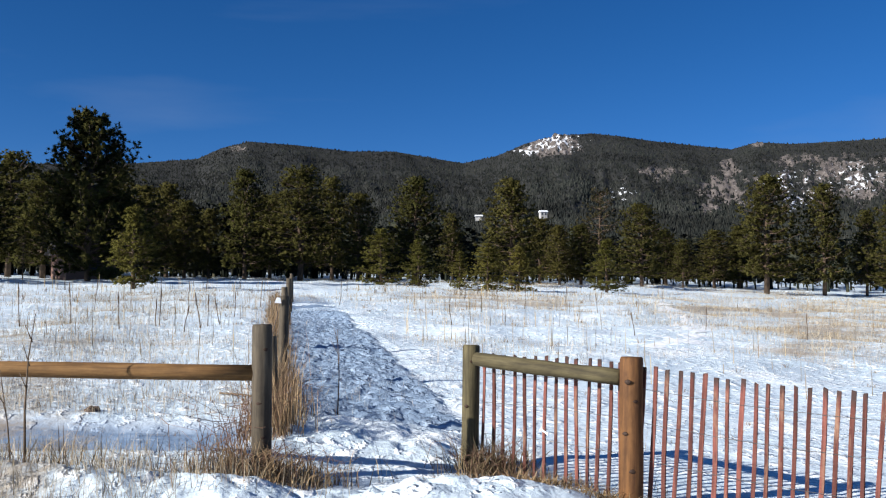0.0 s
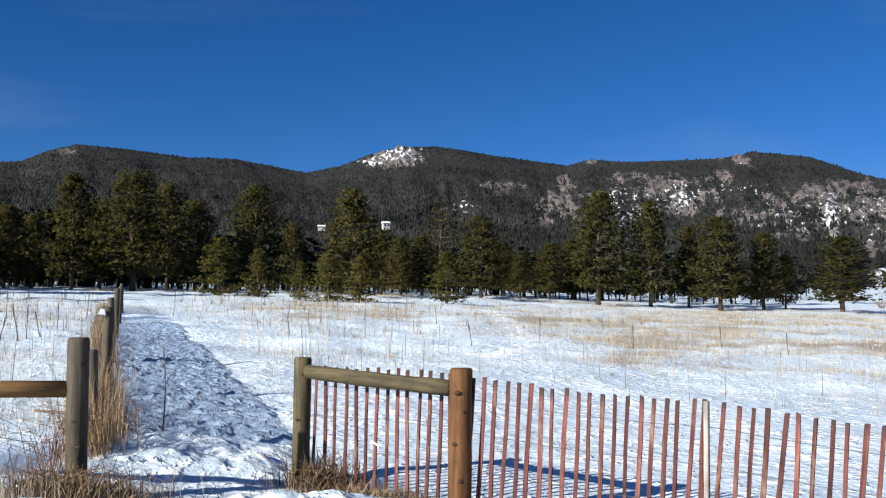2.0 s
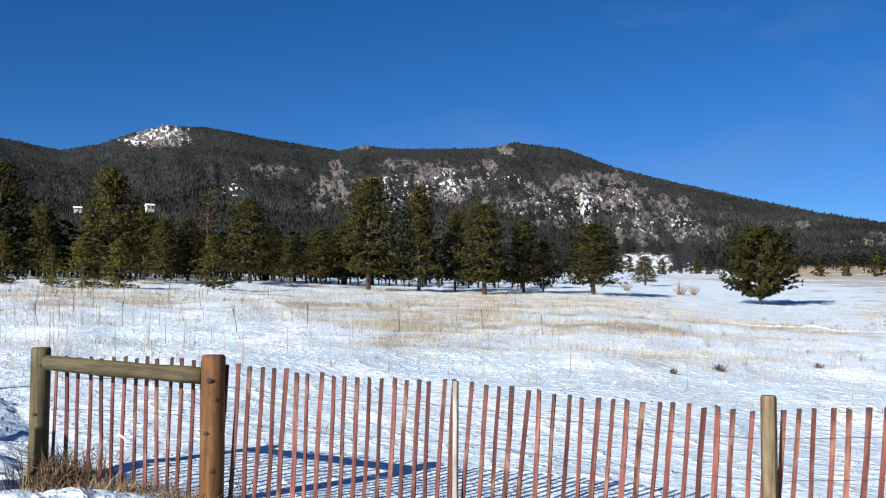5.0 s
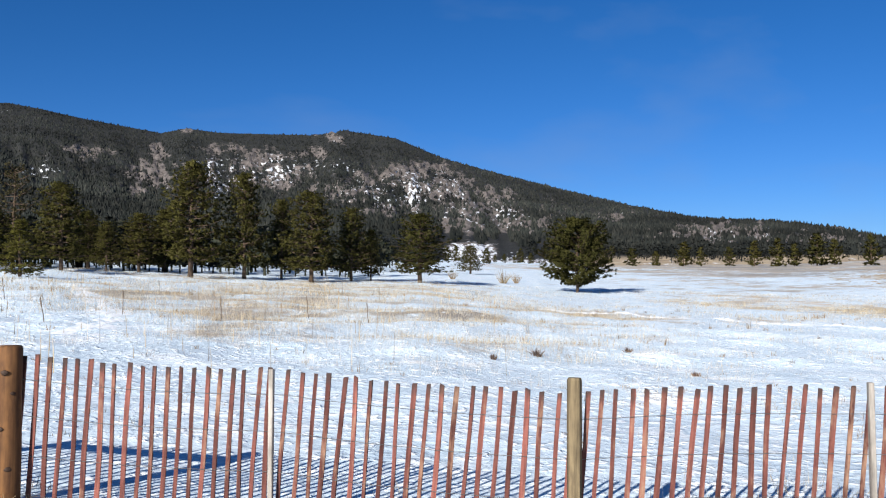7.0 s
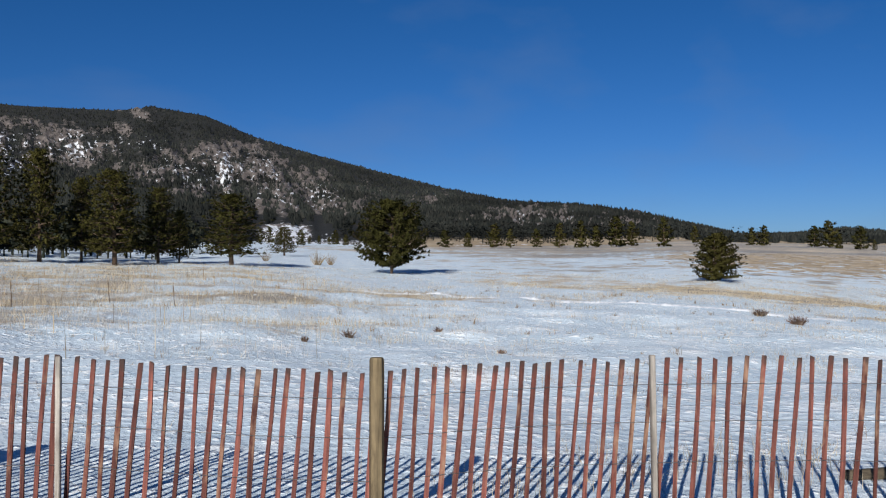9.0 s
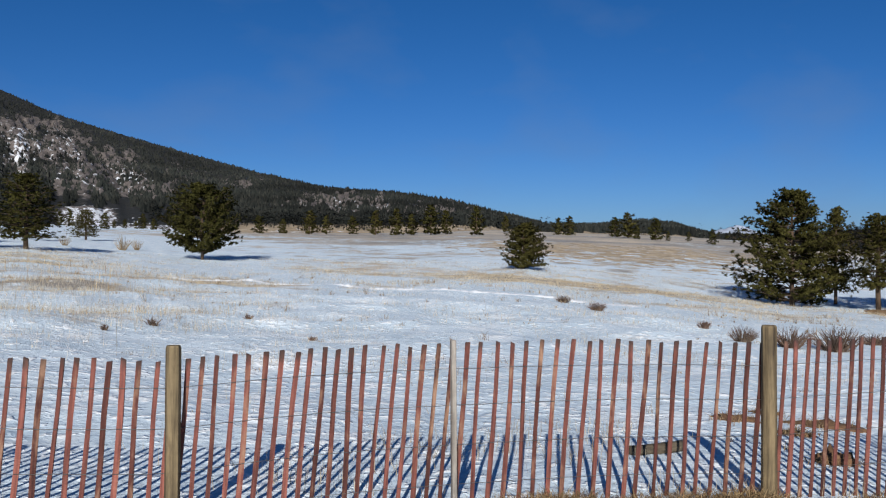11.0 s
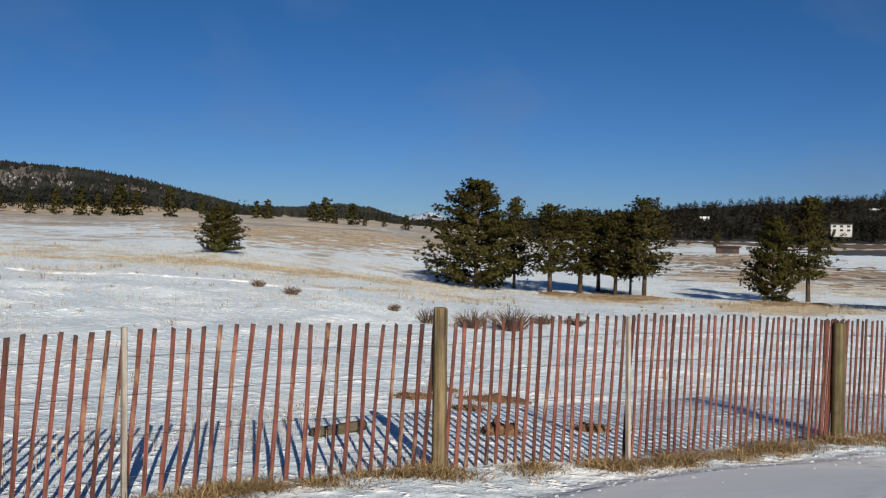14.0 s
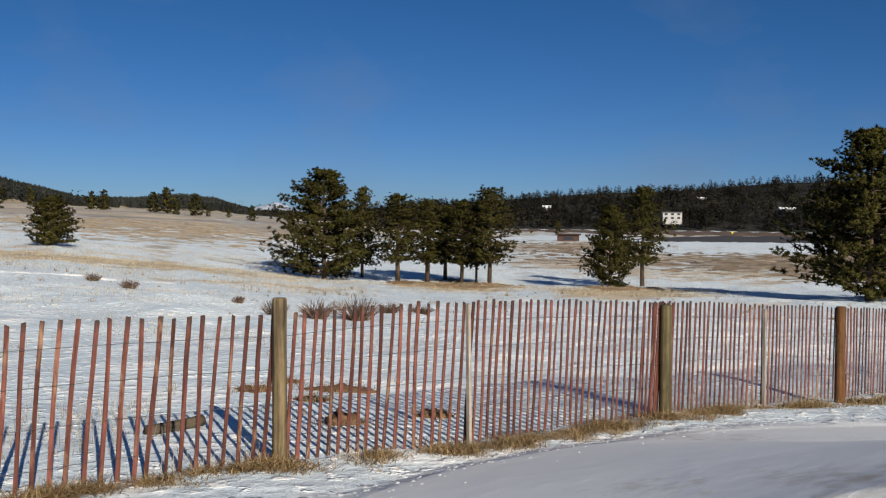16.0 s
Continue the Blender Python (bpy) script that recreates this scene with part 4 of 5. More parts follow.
GATE = round_post("gate_post", 0.372, 7.95, 1.11, 0.072, POST_GREEN, "greenish weathered round timber gate post in the snow", (0.5, 0.5), 2)
HINGE = round_post("gate_post", -1.16, 7.04, 1.297, 0.072, POST_GREY, "grey-brown weathered round timber gate post with dead weeds round it", (0, -0.4), 3)
CORNER = round_post("corner_post", 1.41, 6.72, 1.095, 0.082, POST_BROWN, "thick orange-brown round timber post with a knot", (0, 0.6), 4)
round_post("fence_post", 3.93, 4.24, 0.945, 0.043, POST_SPLIT, "slim yellow-green split timber post holding the lath fence", (0, 0.6), 5, square=True)
round_post("fence_post", 6.82, 1.667, 0.98, 0.052, POST_SPLIT, "slim yellow-green split timber post holding the lath fence", (0, 0.4), 6, square=True)
round_post("fence_post", 10.19, -1.563, 0.70, 0.062, POST_GREEN, "dark green-grey round timber post holding the lath fence", (0, 0), 7)
round_post("fence_post", 12.85, -4.25, 0.497, 0.066, POST_BROWN, "brown round timber post far along the lath fence", (0, 0), 8)
round_post("fence_post", 17.6, -9.4, 0.0, 0.066, POST_BROWN, "brown round timber post far along the lath fence", (0, 0), 9)
rail("gate_rail", (0.42, 7.86, 1.00), (1.36, 6.79, 0.953), 0.058, POST_GREEN, "short greenish round rail between two fence posts", 3)
round_post("fence_post", -5.3, 7.15, 1.25, 0.072, POST_GREY, "grey-brown weathered round timber post", (0, 0), 10)
rail("fence_rail", (-1.19, 7.05, 0.955), (-5.3, 7.13, 0.985), 0.056, RAIL_TAN, "long peeled tan timber rail fixed to a grey post", 5)


def stake(x, y, top, lean, wide):
    bm = bmesh.new()
    z0 = ground_z(x, y)
    h = top - z0
    bmesh.ops.create_cube(bm, size=1, matrix=Matrix.Translation((0, 0, h / 2 - 0.1)) @ Matrix.Diagonal((wide, 0.03, h + 0.2, 1)))
    bmesh.ops.bevel(bm, geom=bm.edges[:], offset=0.004, segments=1, affect="EDGES")
    ob = part("wooden_stake", bm, STAKE)
    ob.matrix_world = pose(x, y, z0, 0, lean, 45)
    return tagged(ob, "pale bare wooden stake driven in behind the lath fence", "stake", "stakes of the lath fence")


for i, lean, wide in ((2, 1.0, 0.036), (4, 2.4, 0.056), (6, 1.4, 0.042), (8, 0.5, 0.042), (10, 0, 0.042)):
    x, y, top = FENCE_LINE[i]
    stake(x, y, top, lean, wide)


def lath_fence():
    rng = random.Random(12)
    root = empty("lath_snow_fence", pose(0, 0, 0))
    tagged(root, "red-stained wooden lath snow fence woven with wire", "fence")
    meshes = []
    for k in range(6):
        bm = bmesh.new()
        bmesh.ops.create_cube(bm, size=1, matrix=Matrix.Diagonal((0.0275, 0.010, 1.0, 1)))
        bm.faces.ensure_lookup_table()
        side = [e_ for e_ in bm.edges if abs(e_.verts[0].co.z - e_.verts[1].co.z) > 0.5]
        bmesh.ops.subdivide_edges(bm, edges=side, cuts=3)
        for v in bm.verts:
            v.co.x += 0.006 * math.sin(5 * v.co.z + k) + rng.uniform(-0.0015, 0.0015)
            v.co.y += 0.004 * math.sin(4 * v.co.z + 2 * k)
            if v.co.z > 0.49:
                v.co.z += rng.uniform(-0.008, 0.004)
        me = bpy.data.meshes.new("slat")
        bm.normal_update()
        bm.to_mesh(me)
        bm.free()
        me.materials.append(SLAT)
        meshes.append(me)
    levels = (0.06, 0.30, 0.55, 0.80, 1.03)
    strands = [[] for _ in levels]
    leans = [1.2, 3.0, 4.5, 4.6, 4.2, 3.2, 3.4, 2.4, 1.5, 1.5, 1.5]
    for s in range(len(FENCE_LINE) - 1):
        a, b_ = Vector(FENCE_LINE[s][:2]), Vector(FENCE_LINE[s + 1][:2])
        along = (b_ - a).normalized()
        back = Vector((-along.y, along.x)) if (Vector((-along.y, along.x)) @ a) > 0 else Vector((along.y, -along.x))
        n = SLAT_COUNT[s]
        turn = math.degrees(math.atan2(along.y, along.x))
        doubled = [0.90, 0.925, 0.945, 0.96, 0.975, 0.985, 0.995] if s == 6 else ([0.03, 0.06, 0.10] if s == 7 else [])
        for i in range(n + len(doubled)):
            u = (i + 0.5 + rng.uniform(-0.07, 0.07)) / n if i < n else doubled[i - n]
            gap = 0.085 if s < 1 else 0.06
            bow = 0.05 * math.sin(math.pi * u)
            p = a.lerp(b_, u) + back * (gap + bow)
            sag = -0.03 * math.sin(math.pi * u) if s in (1, 2) else 0.01 * math.sin(math.pi * u)
            level = SLAT_TOPS[s] + (SLAT_TOPS[s + 1] - SLAT_TOPS[s]) * u + sag
            top = level + rng.uniform(-0.012, 0.012)
            ob = new("slat", meshes[rng.randrange(6)])
            ob.parent = root
            length = 1.19
            lean = leans[s] + rng.gauss(0, 0.55)
            ob.matrix_basis = Matrix.Translation((p.x, p.y, top - length / 2)) @ Matrix.Rotation(radians(turn), 4, "Z") @ Matrix.Rotation(radians(lean), 4, "Y") @ Matrix.Rotation(radians(rng.gauss(0, 6)), 4, "Z") @ Matrix.Diagonal((rng.uniform(0.85, 1.15), 1, length, 1))
            if i >= n:
                continue
            for k, lv in enumerate(levels):
                strands[k].append((p.x - back.x * 0.009 + along.x * radians(lean) * (lv - length / 2), p.y - back.y * 0.009 + along.y * radians(lean) * (lv - length / 2), level - length + lv + rng.uniform(-0.002, 0.002)))
    for pts in strands:
        v, f = tube(pts, [0.0019] * len(pts), 4, 0, None, True)
        mesh_object("wire", v, f, WIRE, root)


lath_fence()


OLD_POSTS = ((9.3, -1.42, 0.85, 0.045), (12.3, -1.80, 1.12, 0.06), (16.5, -2.35, 1.10, 0.055), (22.2, -3.14, 1.15, 0.06), (29, -4.05, 1.15, 0.06), (37, -5.1, 1.1, 0.06))


def old_wire_fence():
    """The old post-and-wire fence that runs away beside the path."""
    rng = random.Random(31)
    for y, x, h, rad in OLD_POSTS:
        round_post("old_fence_post", x, y, ground_z(x, y) + h, rad, POST_GREY, "old grey leaning fence post among dead weeds", (rng.uniform(-2, 2), rng.uniform(-3, 3)), int(y * 3))
    for share in (0.35, 0.65, 0.9):
        pts = [(-1.16, 7.04, 0.95 * share)]
        for (y0, x0, h0, _), (y1, x1, h1, _) in zip(OLD_POSTS, OLD_POSTS[1:]):
            for k in range(4):
                u = k / 4
                pts.append((x0 + (x1 - x0) * u - 0.05, y0 + (y1 - y0) * u, (h0 + (h1 - h0) * u) * share - 0.10 * u * (1 - u)))
        v, f = tube(settle(pts), [0.0022] * len(pts), 4, 0, None, True)
        tagged(mesh_object("wire_strand", v, f, WIRE), "thin grey wire strung between old fence posts", "wire", "wires of the old fence")
    y, x, h, rad = OLD_POSTS[1]
    bm = bmesh.new()
    bmesh.ops.create_cube(bm, size=1, matrix=Matrix.Diagonal((0.085, 0.006, 0.07, 1)))
    for v in bm.verts:
        v.co.x *= 0.55 if v.co.z > 0 else 1.0
        v.co.y += 0.03 * v.co.x
    bmesh.ops.bevel(bm, geom=bm.edges[:], offset=0.002, segments=1, affect="EDGES")
    tag = part("fence_tag", bm, SNOW_PLAIN)
    tag.matrix_world = pose(x - 0.05, y - rad - 0.01, ground_z(x, y) + h - 0.06, -6, 4, 8)
    tagged(tag, "small white tag nailed to an old fence post", "tag")


old_wire_fence()


def knots(post, x, y, places, radius):
    """Dark raised knots on the face of a round post that looks to the road."""
    for k, (turn, z, size) in enumerate(places):
        a = math.atan2(-y, -x) + radians(turn)
        bm = bmesh.new()
        bmesh.ops.create_icosphere(bm, subdivisions=2, radius=size)
        for v in bm.verts:
            v.co = Vector((v.co.x * 0.30, v.co.y * (1 + 0.2 * math.sin(5 * v.co.z / size + k)), v.co.z * 0.75))
        knot = part("knot", bm, KNOT, post, "dark resinous knot", True)
        knot.matrix_local = post.matrix_basis.inverted() @ (Matrix.Translation((x + radius * math.cos(a), y + radius * math.sin(a), z)) @ Matrix.Rotation(a, 4, "Z"))


knots(CORNER, 1.41, 6.72, ((-14, 0.93, 0.024), (22, 0.80, 0.017), (-30, 0.58, 0.02), (5, 0.33, 0.022)), 0.080)
knots(GATE, 0.372, 7.95, ((10, 0.98, 0.017), (-25, 0.62, 0.018)), 0.070)
knots(HINGE, -1.16, 7.04, ((15, 1.12, 0.018), (-20, 0.74, 0.02), (8, 0.5, 0.016)), 0.070)


# ---------------------------------------------------------------- grass and weeds
def blades(name, places, heights, material, label, spread=0.25, width=0.006, seed=1, per=1, kind="stuff", category="grass"):
    """Curved grass blades at places (n x 3), each three triangles."""
    nr = np.random.RandomState(seed)
    P = np.repeat(places, per, axis=0)
    h = np.repeat(heights, per) * nr.uniform(0.55, 1.1, len(P))
    n = len(P)
    ang = nr.uniform(0, 6.28, n)
    off = nr.normal(0, 0.05, (n, 2)) if per > 1 else np.zeros((n, 2))
    P = P + np.concatenate([off, np.full((n, 1), -0.02)], 1)
    lean = np.abs(nr.normal(0, spread, n)) * h
    dx, dy = np.cos(ang) * lean, np.sin(ang) * lean
    a2 = nr.uniform(0, 3.14, n)
    w = np.broadcast_to(np.asarray(width, float), (n,)) if np.ndim(width) == 0 else np.repeat(width, per)
    sx, sy = np.cos(a2) * w, np.sin(a2) * w
    z0 = np.zeros(n)
    V = np.stack([np.stack([P[:, 0] - sx, P[:, 1] - sy, P[:, 2]], -1), np.stack([P[:, 0] + sx, P[:, 1] + sy, P[:, 2]], -1),
                  np.stack([P[:, 0] + dx * 0.35 + sx * 0.8, P[:, 1] + dy * 0.35 + sy * 0.8, P[:, 2] + h * 0.6], -1),
                  np.stack([P[:, 0] + dx * 0.35 - sx * 0.8, P[:, 1] + dy * 0.35 - sy * 0.8, P[:, 2] + h * 0.6], -1),
                  np.stack([P[:, 0] + dx, P[:, 1] + dy, P[:, 2] + h], -1)], 1).reshape(-1, 3)
    q = (np.arange(n) * 5)[:, None]
    F = [tuple(r) for r in (q + np.array([[0, 1, 2, 3]])).tolist()] + [tuple(r) for r in (q + np.array([[3, 2, 4]])).tolist()]
    ob = mesh_object(name, V, F, material)
    return tagged(ob, label, category, kind=kind)


def drop(x, y):
    return np.stack([x, y, surface(x, y)], -1)


def meadow_grass():
    nr = np.random.RandomState(77)
    n = 1000000
    az = nr.uniform(-32, 116, n)
    r = 6.2 + 103 * nr.uniform(0, 1, n) ** 1.15
    x, y = r * np.sin(np.radians(az)), r * np.cos(np.radians(az))
    g = grassiness(x, y) + 0.26 * fbm(x, y, 9.0, 4, 51) + 0.10 * fbm(x, y, 1.6, 3, 52)
    keep = nr.uniform(0, 1, n) < np.clip((g - 0.12) * 1.5, 0.003, 0.6)
    keep &= (r > np.interp(az, *FENCE_REACH) + 0.6) | (az < -3)
    keep &= (r > 9) | (az < -3) | (az > 30)
    keep &= rut(x, y) < 0.3
    x, y, r = x[keep], y[keep], r[keep]
    hgt = nr.uniform(0.07, 0.24, len(x))
    wide = np.clip(r * 0.00016, 0.0025, 0.012)
    P = drop(x, y)
    ang, lean = nr.uniform(0, 6.28, len(x)), np.abs(nr.normal(0, 0.45, len(x))) * hgt
    sx, sy = np.cos(ang * 3.1) * wide, np.sin(ang * 3.1) * wide
    V = np.stack([P + np.stack([-sx, -sy, np.full(len(x), -0.02)], -1), P + np.stack([sx, sy, np.full(len(x), -0.02)], -1), P + np.stack([np.cos(ang) * lean, np.sin(ang) * lean, hgt], -1)], 1).reshape(-1, 3)
    F = (np.arange(len(x))[:, None] * 3 + np.array([[0, 1, 2]])).reshape(-1, 3)
    tagged(mesh_object("meadow_grass", V, F, STRAW), "thin dry straw-coloured grass poking through the snow", "grass", kind="stuff")
    # tall single stalks of dead weeds
    n = 900
    az = np.concatenate([nr.uniform(-28, -8, 380), nr.normal(3, 5, 320), nr.uniform(8, 40, 200)])
    r = nr.uniform(14, 62, n)
    x, y = r * np.sin(np.radians(az)), r * np.cos(np.radians(az))
    off, s = path_distance(x, y)
    keep = (off < -1.2) | (off > 1.6)
    x, y, r = x[keep], y[keep], r[keep]
    blades("dead_weed_stalks", drop(x, y), nr.uniform(0.3, 0.95, len(x)), TALL_STRAW, "tall thin dead weed stalks standing in the snow", 0.06, np.clip(r * 0.0003, 0.006, 0.016), 6, category="weeds")


def fence_foot_straw():
    nr = np.random.RandomState(78)
    X, Y, H = [], [], []
    for s in range(len(FENCE_LINE) - 1):
        a, b_ = np.array(FENCE_LINE[s][:2]), np.array(FENCE_LINE[s + 1][:2])
        ln = np.linalg.norm(b_ - a)
        n = int(ln * (270 if s > 1 else 120))
        u = nr.uniform(0, 1, n)
        d = (b_ - a) / ln
        out = np.array([-d[1], d[0]])
        if out @ a > 0:
            out = -out
        p = a + u[:, None] * (b_ - a) + out * np.abs(nr.normal(0.0, 0.13, n))[:, None]
        clump = fbm(p[:, 0], p[:, 1], 0.9, 3, 61)
        k = nr.uniform(0, 1, n) < np.clip(0.5 + 1.3 * clump, 0.05, 1)
        X.append(p[k, 0]), Y.append(p[k, 1]), H.append(nr.uniform(0.03, 0.10, k.sum()) * (1.0 + 0.5 * clump[k]))
    x, y, h = np.concatenate(X), np.concatenate(Y), np.concatenate(H)
    blades("fence_foot_grass", drop(x, y), h, FOOT_STRAW, "matted dry brown grass along the foot of the fence", 1.9, 0.0035, 9, per=10)


def weed_thicket(name, cx, cy, rx, ry, n, hgt, seed, label, material=None, per=4):
    nr = np.random.RandomState(seed)
    x, y = cx + nr.normal(0, rx, n), cy + nr.normal(0, ry, n)
    blades(name, drop(x, y), nr.uniform(0.4, 1.0, n) * hgt, material or RUST_WEED, label, 0.95, 0.0035, seed, per=per, category="weeds")


meadow_grass()
fence_foot_straw()
weed_thicket("gate_weeds", -1.12, 6.88, 0.24, 0.15, 200, 0.34, 90, "tangle of brown dead weeds round the gate post")
weed_thicket("gate_weeds", 0.5, 7.75, 0.16, 0.16, 130, 0.36, 91, "tangle of brown dead weeds round the gate post", RUST_WEED)
weed_thicket("gate_weeds", 0.85, 7.25, 0.35, 0.12, 80, 0.16, 92, "dead straw and weeds under the short rail", RUST_WEED)
weed_thicket("gate_weeds", -2.4, 6.95, 0.9, 0.25, 36, 0.35, 93, "brown dead weeds under the long rail")


def hedge_weeds():
    nr = np.random.RandomState(95)
    n = 1300
    s = nr.uniform(0, 1, n) ** 1.5
    y = 8.3 + 30 * s
    x = -0.156 * y + nr.normal(0.05, 0.12, n)
    blades("fence_line_weeds", drop(x, y), nr.uniform(0.15, 0.8, n), RUST_WEED, "tall brown dead weeds along the old wire fence", 0.30, 0.0035, 96, per=3, category="weeds")


hedge_weeds()


def weed_tufts():
    """Small dark tufts of dead weeds dotted over the open snow."""
    nr = np.random.RandomState(97)
    n = 900
    az, r = nr.uniform(-30, 112, n), 9 + 46 * nr.uniform(0, 1, n) ** 1.2
    x, y = r * np.sin(np.radians(az)), r * np.cos(np.radians(az))
    off, _ = path_distance(x, y)
    keep = (r > np.interp(az, *FENCE_REACH) + 1.5) & (np.abs(off) > 1.4) & (fbm(x, y, 8.0, 3, 98) > -0.15)
    x, y, r = x[keep], y[keep], r[keep]
    size = np.exp(nr.normal(-2.35, 0.45, len(x))) * np.interp(r, (9, 50), (0.8, 1.9))
    blades("weed_tufts", drop(x, y), size, RUST_WEED, "small dark tufts of dead weeds dotted over the snow", 0.8, np.clip(r * 0.00022, 0.003, 0.012), 98, per=9, category="weeds")


weed_tufts()


def mullein(x, y, high, lean, seed):
    """A dead stalk with a thick dark seed head."""
    rng = random.Random(seed)
    root = empty("dead_mullein", pose(x, y, ground_z(x, y), lean, rng.uniform(-6, 6), rng.uniform(0, 360)))
    tagged(root, "dead brown mullein stalk with a dark seed head in snow", "weed", "dead stalks beyond the rail")
    bend = rng.uniform(-0.03, 0.03)
    v, f = tube(((0, 0, -0.05), (bend, 0, high * 0.35), (0, bend, high * 0.7)), (0.012, 0.010, 0.009), 6, 0.1, rng)
    mesh_object("stalk", v, f, TWIG, root, True)
    v, f = tube([(0, bend, high * (0.62 + 0.38 * k / 6)) for k in range(7)], [0.008, 0.013, 0.015, 0.016, 0.014, 0.011, 0.004], 7, 0.22, rng)
    mesh_object("seed_head", v, f, TWIG, root)


mulleins = random.Random(19)
for az, r, high in ((-15.6, 22, 0.62), (-14.0, 21, 0.6), (-13.1, 21.5, 0.8), (-12.7, 22, 0.72), (-12.0, 22.5, 0.6), (-11.2, 26, 0.7), (-15.4, 22, 0.9), (-17.6, 21, 0.8), (-20.2, 24, 1.0), (-22.8, 23, 1.0), (-24.5, 20, 0.8), (-19.0, 30, 1.0), (-13.8, 32, 0.9), (-9.7, 34, 1.0),
                    (-5.0, 36, 0.9), (1.8, 27, 0.6), (4.6, 38, 1.0), (6.2, 35, 1.0), (8.8, 40, 1.0), (10.6, 33, 0.7), (2.6, 42, 1.1), (12.7, 24, 0.6), (16.8, 27, 0.65), (22.3, 26, 0.7), (27.4, 30, 0.7), (31.0, 27, 0.6)):
    p = bearing(az, r)
    mullein(p.x, p.y, high, mulleins.gauss(0, 6), int(r * 7 + high * 100))


def twig(points, radius, label, seed):
    """A bare forked twig, standing or lying."""
    rng = random.Random(seed)
    pts = [Vector((x, y, ground_z(x, y) + z)) for x, y, z in points]
    base = pts[0].copy()
    pts = [p - base for p in pts]
    root = empty("twig", Matrix.Translation(base))
    tagged(root, label, "twig", "bare twigs by the gate")
    v, f = tube(pts, [radius * (1 - 0.7 * i / (len(pts) - 1)) for i in range(len(pts))], 6, 0.1, rng)
    mesh_object("stem", v, f, TWIG, root, True)
    for k in range(3):
        q = pts[1].lerp(pts[-1], 0.2 + 0.25 * k)
        d = (pts[-1] - pts[0]).normalized() * 0.12 + Vector((rng.uniform(-0.1, 0.1), rng.uniform(-0.05, 0.05), rng.uniform(0.0, 0.08)))
        v, f = tube((q, q + d * 0.6, q + d), (radius * 0.5, radius * 0.35, radius * 0.15), 5, 0, None)
        mesh_object("side_twig", v, f, TWIG, root, True)


twig(((-2.62, 6.55, -0.05), (-2.66, 6.62, 0.35), (-2.68, 6.7, 0.7), (-2.66, 6.75, 1.02)), 0.009, "thin bare dark twig standing in the snow by the rail", 1)
twig(((-2.80, 6.75, -0.05), (-2.84, 6.78, 0.25), (-2.90, 6.8, 0.55)), 0.007, "short bare dark twig standing in the snow by the rail", 2)
twig(((-0.85, 9.6, -0.05), (-0.84, 9.62, 0.4), (-0.86, 9.6, 0.85)), 0.008, "thin bare twig standing beside the trampled path", 3)
twig(((-2.35, 11.2, 0.02), (-2.0, 10.9, 0.03), (-1.75, 10.6, 0.02)), 0.014, "fallen bare branch lying on the snow behind the rail", 4)
twig(((-2.15, 13.2, 0.02), (-2.2, 13.6, 0.18), (-2.3, 14.0, 0.36)), 0.014, "bare branch leaning out of the snow behind the rail", 5)


def twig_tangle(cx, cy, rx, ry, n, high, seed):
    """The tangle of fine reddish twigs round a gate post."""
    rng = random.Random(seed)
    V, F = [], []
    for _ in range(n):
        x, y = cx + rng.gauss(0, rx), cy + rng.gauss(0, ry)
        a, h = rng.uniform(0, 6.28), high * rng.uniform(0.35, 1.0)
        z = 0.0
        q1 = Vector((x + 0.2 * h * math.cos(a), y + 0.2 * h * math.sin(a), z + 0.6 * h))
        q2 = q1 + Vector((0.55 * h * math.cos(a + rng.uniform(-1, 1)), 0.55 * h * math.sin(a), h * rng.uniform(-0.1, 0.4)))
        v, f = tube((Vector((x, y, z - 0.03)), q1, q2), (0.003, 0.0025, 0.0012), 3, 0, None, False)
        o = len(V)
        V += v
        F += [tuple(o + k for k in g) for g in f]
    tagged(mesh_object("twig_tangle", settle(V), F, RED_TWIG), "tangle of fine reddish-brown bare twigs round a gate post", "weeds", kind="stuff")


twig_tangle(-1.15, 6.9, 0.24, 0.14, 190, 0.30, 5)
twig_tangle(0.52, 7.72, 0.14, 0.14, 110, 0.36, 6)
twig_tangle(-1.42, 8.6, 0.14, 0.9, 240, 0.62, 7)


